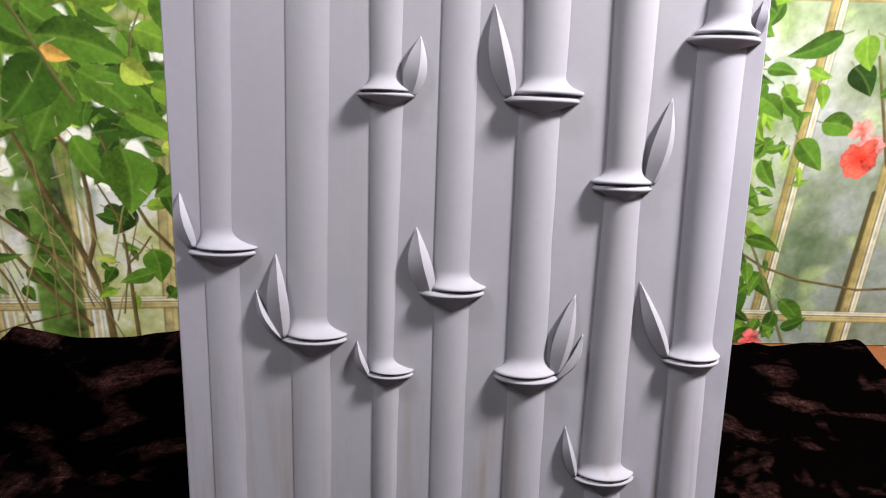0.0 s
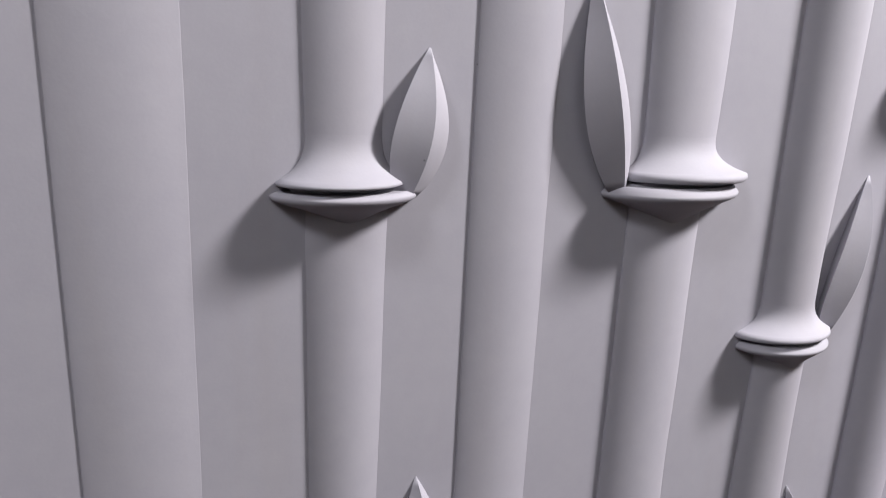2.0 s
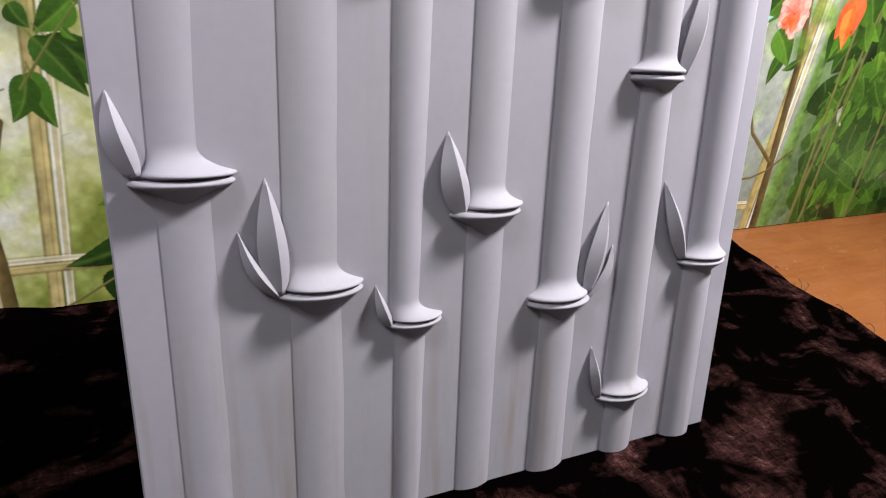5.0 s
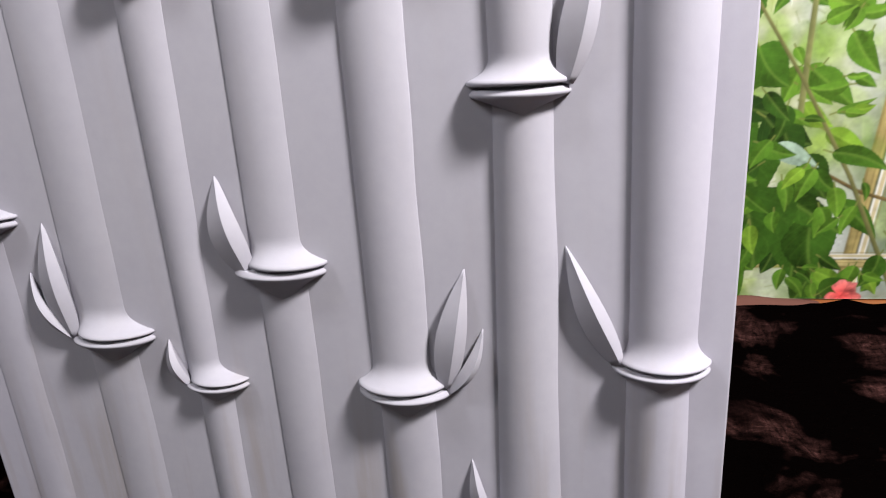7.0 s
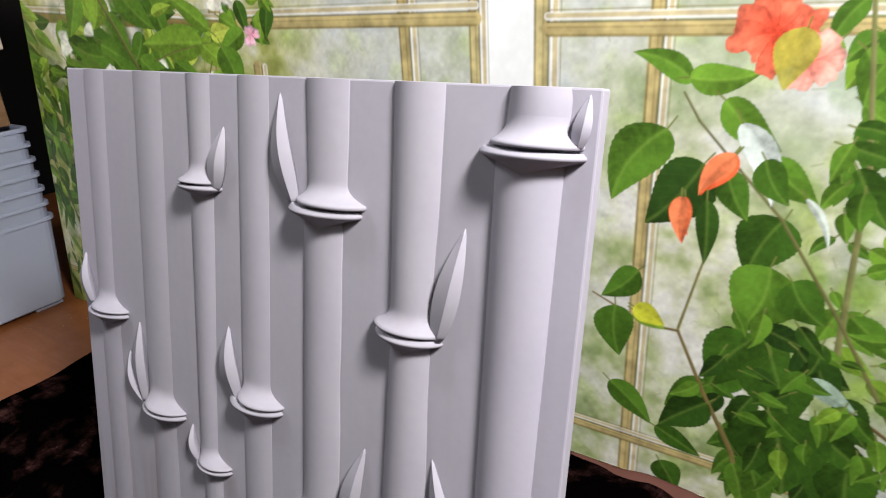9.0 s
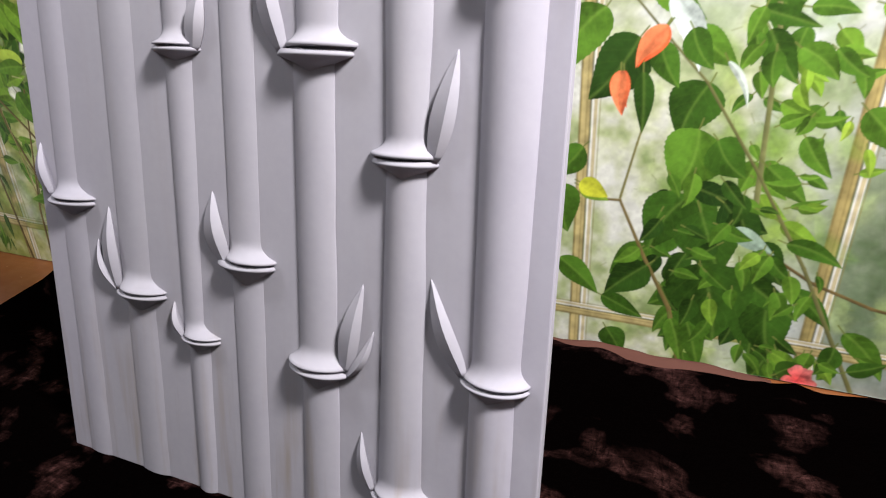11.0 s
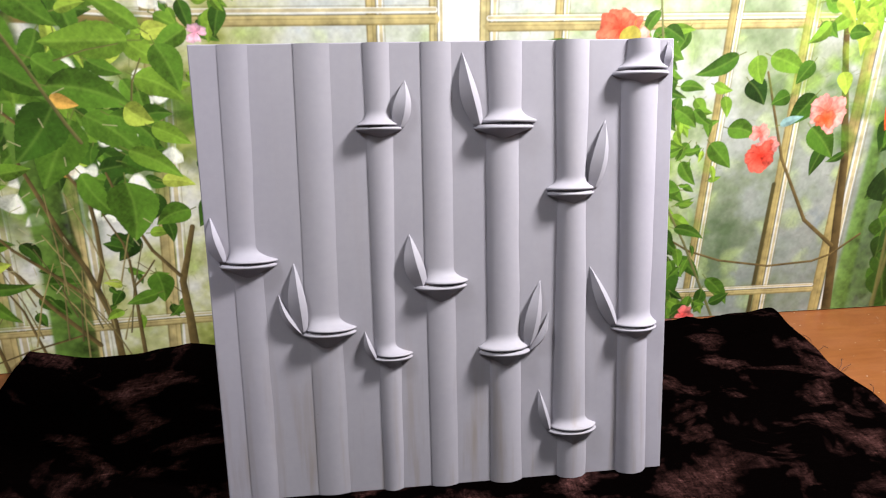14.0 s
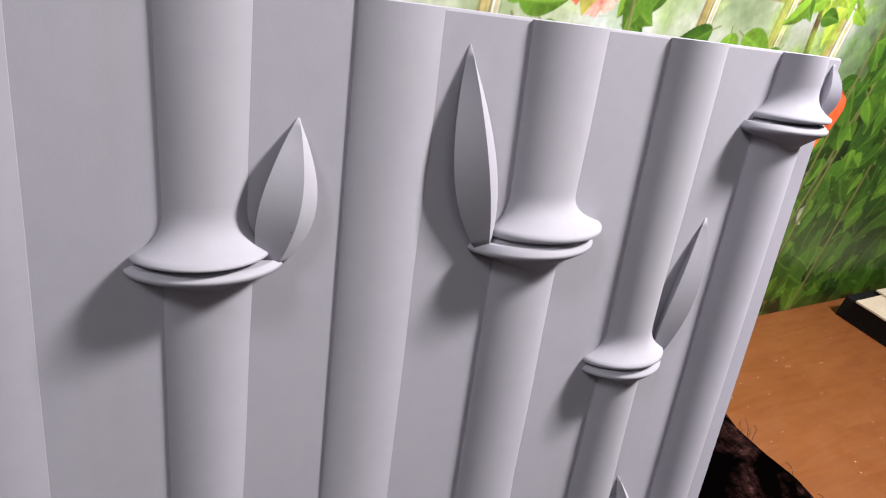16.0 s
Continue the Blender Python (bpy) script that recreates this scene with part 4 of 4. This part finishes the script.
def paint_dense_growth():
    for x0, x1, n in ((0.82, 1.05, 30), (1.0, 1.5, 40)):
        for _ in range(n):
            leaf_print(dice.uniform(x0, x1), dice.uniform(0.04, 0.58), dice.uniform(0.03, 0.07), dice.uniform(0, 360), 0.9, None, 0.006, 0.7, (0.40, 0.46, 0.30))
    for x, rx, count, size, wide, low, high in ((0.88, 0.11, 90, 0.062, 0.80, 0.0, 0.36), (1.04, 0.16, 130, 0.078, 0.85, 0.0, 0.30), (1.36, 0.24, 170, 0.090, 0.85, 0.0, 0.28),
                                                (0.87, 0.09, 40, 0.046, 0.65, 0.15, 0.55), (1.04, 0.18, 46, 0.060, 0.70, 0.15, 0.50), (1.34, 0.24, 40, 0.070, 0.70, 0.1, 0.42)):
        spray(x, 0.30, rx, 0.30, count, size, -80, 60, wide, low, high)
    for _ in range(4):
        x, lean = dice.uniform(0.80, 1.0), dice.uniform(-0.05, 0.05)
        stroke([(x, 0), (x + 0.4 * lean, 0.2), (x + lean, dice.uniform(0.25, 0.55))], 0.007, 0.004, (0.13, 0.13, 0.04), 0.003, 0.3)
    spray(0.95, 0.40, 0.15, 0.18, 18, 0.046, -80, 60, 0.6, 0.2, 0.55)
    for k in range(5):
        leaf_print(0.780 + dice.uniform(-0.006, 0.006), 0.395 - 0.006 * k, 0.062, -95 + dice.uniform(-25, 25), 0.5, None, 0.002, 1, (0.80, 0.07 + 0.02 * k, 0.03))


for job in (paint_garden, paint_window, paint_left_plant, paint_stems, paint_left_front, paint_right_plant, paint_dense_growth):
    job()


def paper_print():
    m = mat("printed_paper", (0.7, 0.7, 0.6), 0.42, 0.35)
    n, l, b = nodes(m)
    at = n.new("ShaderNodeAttribute")
    at.attribute_name = "ink"
    l.new(at.outputs["Color"], b.inputs["Base Color"])
    bump(m, noise_tex(m, coords(m), 14, 2), 0.25, 0.002)
    return m


def printed_backdrop():
    cols = [i for i in range(NX) if -0.70 < WEST + CELL * i < 0.80 or i % (2 if WEST + CELL * i < 1.0 else 4) == 0]
    nx, nz = len(cols), NZ + 1
    x, z = GX[:, cols], GZ[:, cols]
    x, z = np.vstack([x, x[-1:]]), np.vstack([z, np.full((1, nx), TALL)])
    # the free end of the sheet leans in towards the top
    west = -0.877 + 0.22 * np.minimum(z, 0.6)
    x = np.maximum(x, west)
    co = np.stack([x, sheet_y(x), np.maximum(z, 0.002)], -1).reshape(-1, 3)
    idx = np.arange(nx * nz).reshape(nz, nx)
    quads = np.stack([idx[:-1, :-1], idx[:-1, 1:], idx[1:, 1:], idx[1:, :-1]], -1).reshape(-1, 4)
    wide = co[quads[:, 1], 0] - co[quads[:, 0], 0] + co[quads[:, 2], 0] - co[quads[:, 3], 0]
    quads = quads[wide > 1e-6]
    me = bpy.data.meshes.new("printed_backdrop")
    me.vertices.add(len(co))
    me.vertices.foreach_set("co", co.astype(np.float32).ravel())
    me.loops.add(quads.size)
    me.loops.foreach_set("vertex_index", quads.astype(np.int32).ravel())
    me.polygons.add(len(quads))
    me.polygons.foreach_set("loop_start", np.arange(0, quads.size, 4, dtype=np.int32))
    me.update(calc_edges=True)
    tone = np.vstack([ink[:, cols], ink[-1:, cols]]).reshape(-1, 3)
    rgba = np.concatenate([np.clip(tone, 0.002, 0.95), np.ones((len(tone), 1))], -1)
    me.color_attributes.new("ink", "FLOAT_COLOR", "POINT").data.foreach_set("color", rgba.astype(np.float32).ravel())
    me.materials.append(paper_print())
    return tagged(new("printed_backdrop", me), "printed photo sheet of a greenhouse window with hibiscus, behind the panel", "photo backdrop")


printed_backdrop()


# ---- things beside the backdrop ----
PLASTIC = mat("clear_plastic", (0.66, 0.72, 0.86), 0.30, 0.5)
nodes(PLASTIC)[2].inputs["Transmission Weight"].default_value = 0.6
CARD = mat("brown_cardboard", (0.20, 0.11, 0.05), 0.85, 0.15)
paint(CARD, ramp(CARD, noise_tex(CARD, coords(CARD, (1, 1, 8)), 14, 4), [(0.3, (0.15, 0.085, 0.04)), (0.7, (0.24, 0.14, 0.07))]))
CARD_PALE = mat("pale_cardboard", (0.55, 0.46, 0.34), 0.8, 0.2)
paint(CARD_PALE, ramp(CARD_PALE, noise_tex(CARD_PALE, coords(CARD_PALE), 22, 4), [(0.3, (0.48, 0.40, 0.29)), (0.7, (0.60, 0.51, 0.39))]))
BLACK = mat("black_box_card", (0.006, 0.006, 0.007), 0.6, 0.2)


def rounded(cx, cy, z, hx, hy, r=0.02, n=5):
    pts = []
    for sx, sy, a0 in ((1, 1, 0), (-1, 1, 90), (-1, -1, 180), (1, -1, 270)):
        for k in range(n):
            a = math.radians(a0 + 90 * k / (n - 1))
            pts.append((cx + sx * (hx - r) + r * math.cos(a), cy + sy * (hy - r) + r * math.sin(a), z))
    return pts


def storage_bin():
    """An open tapered bin with a rolled rim and a foot at each corner."""
    b = empty("storage_bin", pose(-1.022, 0.105, 0), "clear bluish plastic storage bin nested in a stack", "storage bin", "stacked storage bins")
    hx, hy, tall, wall = 0.155, 0.200, 0.176, 0.0018
    secs = [rounded(0, 0, 0.006, hx - 0.012, hy - 0.012), rounded(0, 0, 0.010, hx - 0.006, hy - 0.006), rounded(0, 0, tall, hx + 0.004, hy + 0.008),
            rounded(0, 0, tall, hx + 0.004 - wall, hy + 0.008 - wall), rounded(0, 0, 0.012, hx - 0.006 - wall, hy - 0.006 - wall)]
    part("bin_body", loft(secs), PLASTIC, b, smooth=False)
    rim = [rounded(0, 0, tall - 0.005, hx + 0.0042, hy + 0.0082), rounded(0, 0, tall - 0.005, hx + 0.007, hy + 0.012), rounded(0, 0, tall + 0.002, hx + 0.007, hy + 0.012), rounded(0, 0, tall + 0.002, hx + 0.0042, hy + 0.0082)]
    part("bin_rim", loft(rim + rim[:1], False), PLASTIC, b)
    for sx in (-1, 1):
        for sy in (-1, 1):
            x, y = sx * (hx - 0.035), sy * (hy - 0.04)
            part("foot", box((x - 0.022, y - 0.026, 0), (x + 0.022, y + 0.026, 0.0055), 0.002), PLASTIC, b)
    return b


first = storage_bin()
for k in range(1, 7):
    copy_thing(first, pose(-1.022, 0.105 - 0.001 * (k % 2), 0.0272 * k))


def carton(name, lo, hi, material, label, lid=0.0):
    c = empty(name, pose(0.5 * (lo[0] + hi[0]), 0.5 * (lo[1] + hi[1]), lo[2]), label, "cardboard box")
    hx, hy, h = 0.5 * (hi[0] - lo[0]), 0.5 * (hi[1] - lo[1]), hi[2] - lo[2]
    part("box_body", box((-hx, -hy, 0), (hx, hy, h - (0.004 if lid else 0)), 0.003), material, c)
    if lid:
        part("box_lid", box((-hx - 0.006, -hy - 0.006, h - lid), (hx + 0.006, hy + 0.006, h), 0.003), material, c)
    return c


carton("cardboard_box", (-1.19, -0.09, 0.3425), (-0.90, 0.305, 0.470), CARD, "brown cardboard box resting on the stacked plastic bins")
carton("cardboard_box", (-1.20, -0.10, 0.4705), (-0.885, 0.325, 0.640), CARD_PALE, "pale lidded cardboard carton on top of another box", 0.10)
carton("black_box", (1.075, -0.15, 0.0), (1.45, 0.335, 0.042), BLACK, "flat matt black box lying on the table")


def board(lo, hi, turn):
    b = box((-0.5 * (hi[0] - lo[0]), -0.5 * (hi[1] - lo[1]), 0), (0.5 * (hi[0] - lo[0]), 0.5 * (hi[1] - lo[1]), hi[2] - lo[2]), 0.0008)
    ob = thing("cardboard_sheet", b, CARD_PALE, "pale cardboard sheet lying on a black box", "cardboard sheet", "cardboard sheets on the box")
    ob.matrix_world = pose(0.5 * (lo[0] + hi[0]), 0.5 * (lo[1] + hi[1]), lo[2], 0, 0, turn)


board((1.068, -0.12, 0.0425), (1.40, 0.315, 0.0465), 0.6)
board((1.145, -0.10, 0.047), (1.42, 0.322, 0.051), -1.2)


def hem_fold():
    """The rear edge of the cloth turned over in a low roll that dies out at both ends."""
    bm = bmesh.new()
    rows = []
    for k in range(49):
        s = k / 48
        x = lerp(0.08, 0.43, s)
        fade = math.sin(math.pi * s) ** 0.6 if 0 < s < 1 else 0
        h = 0.003 + fade * (0.009 + 0.006 * noise.noise(Vector((x * 24, 0, 3))))
        y = 0.004 * noise.noise(Vector((x * 18, 5, 1)))
        rows.append([bm.verts.new((x, y + a + 0.011, b)) for a, b in ((0.322, 0.4 * h + 0.003), (0.331, 0.85 * h + 0.004), (0.338, h + 0.004), (0.345, 0.8 * h + 0.003), (0.350, 0.4 * h), (0.347, 0.001))])
    for a, b in zip(rows, rows[1:]):
        for i in range(5):
            bm.faces.new((a[i], a[i + 1], b[i + 1], b[i]))
    part("turned_hem", bm, HEM, cloth, "brown reverse of the cloth, turned over", smooth=True)


hem_fold()
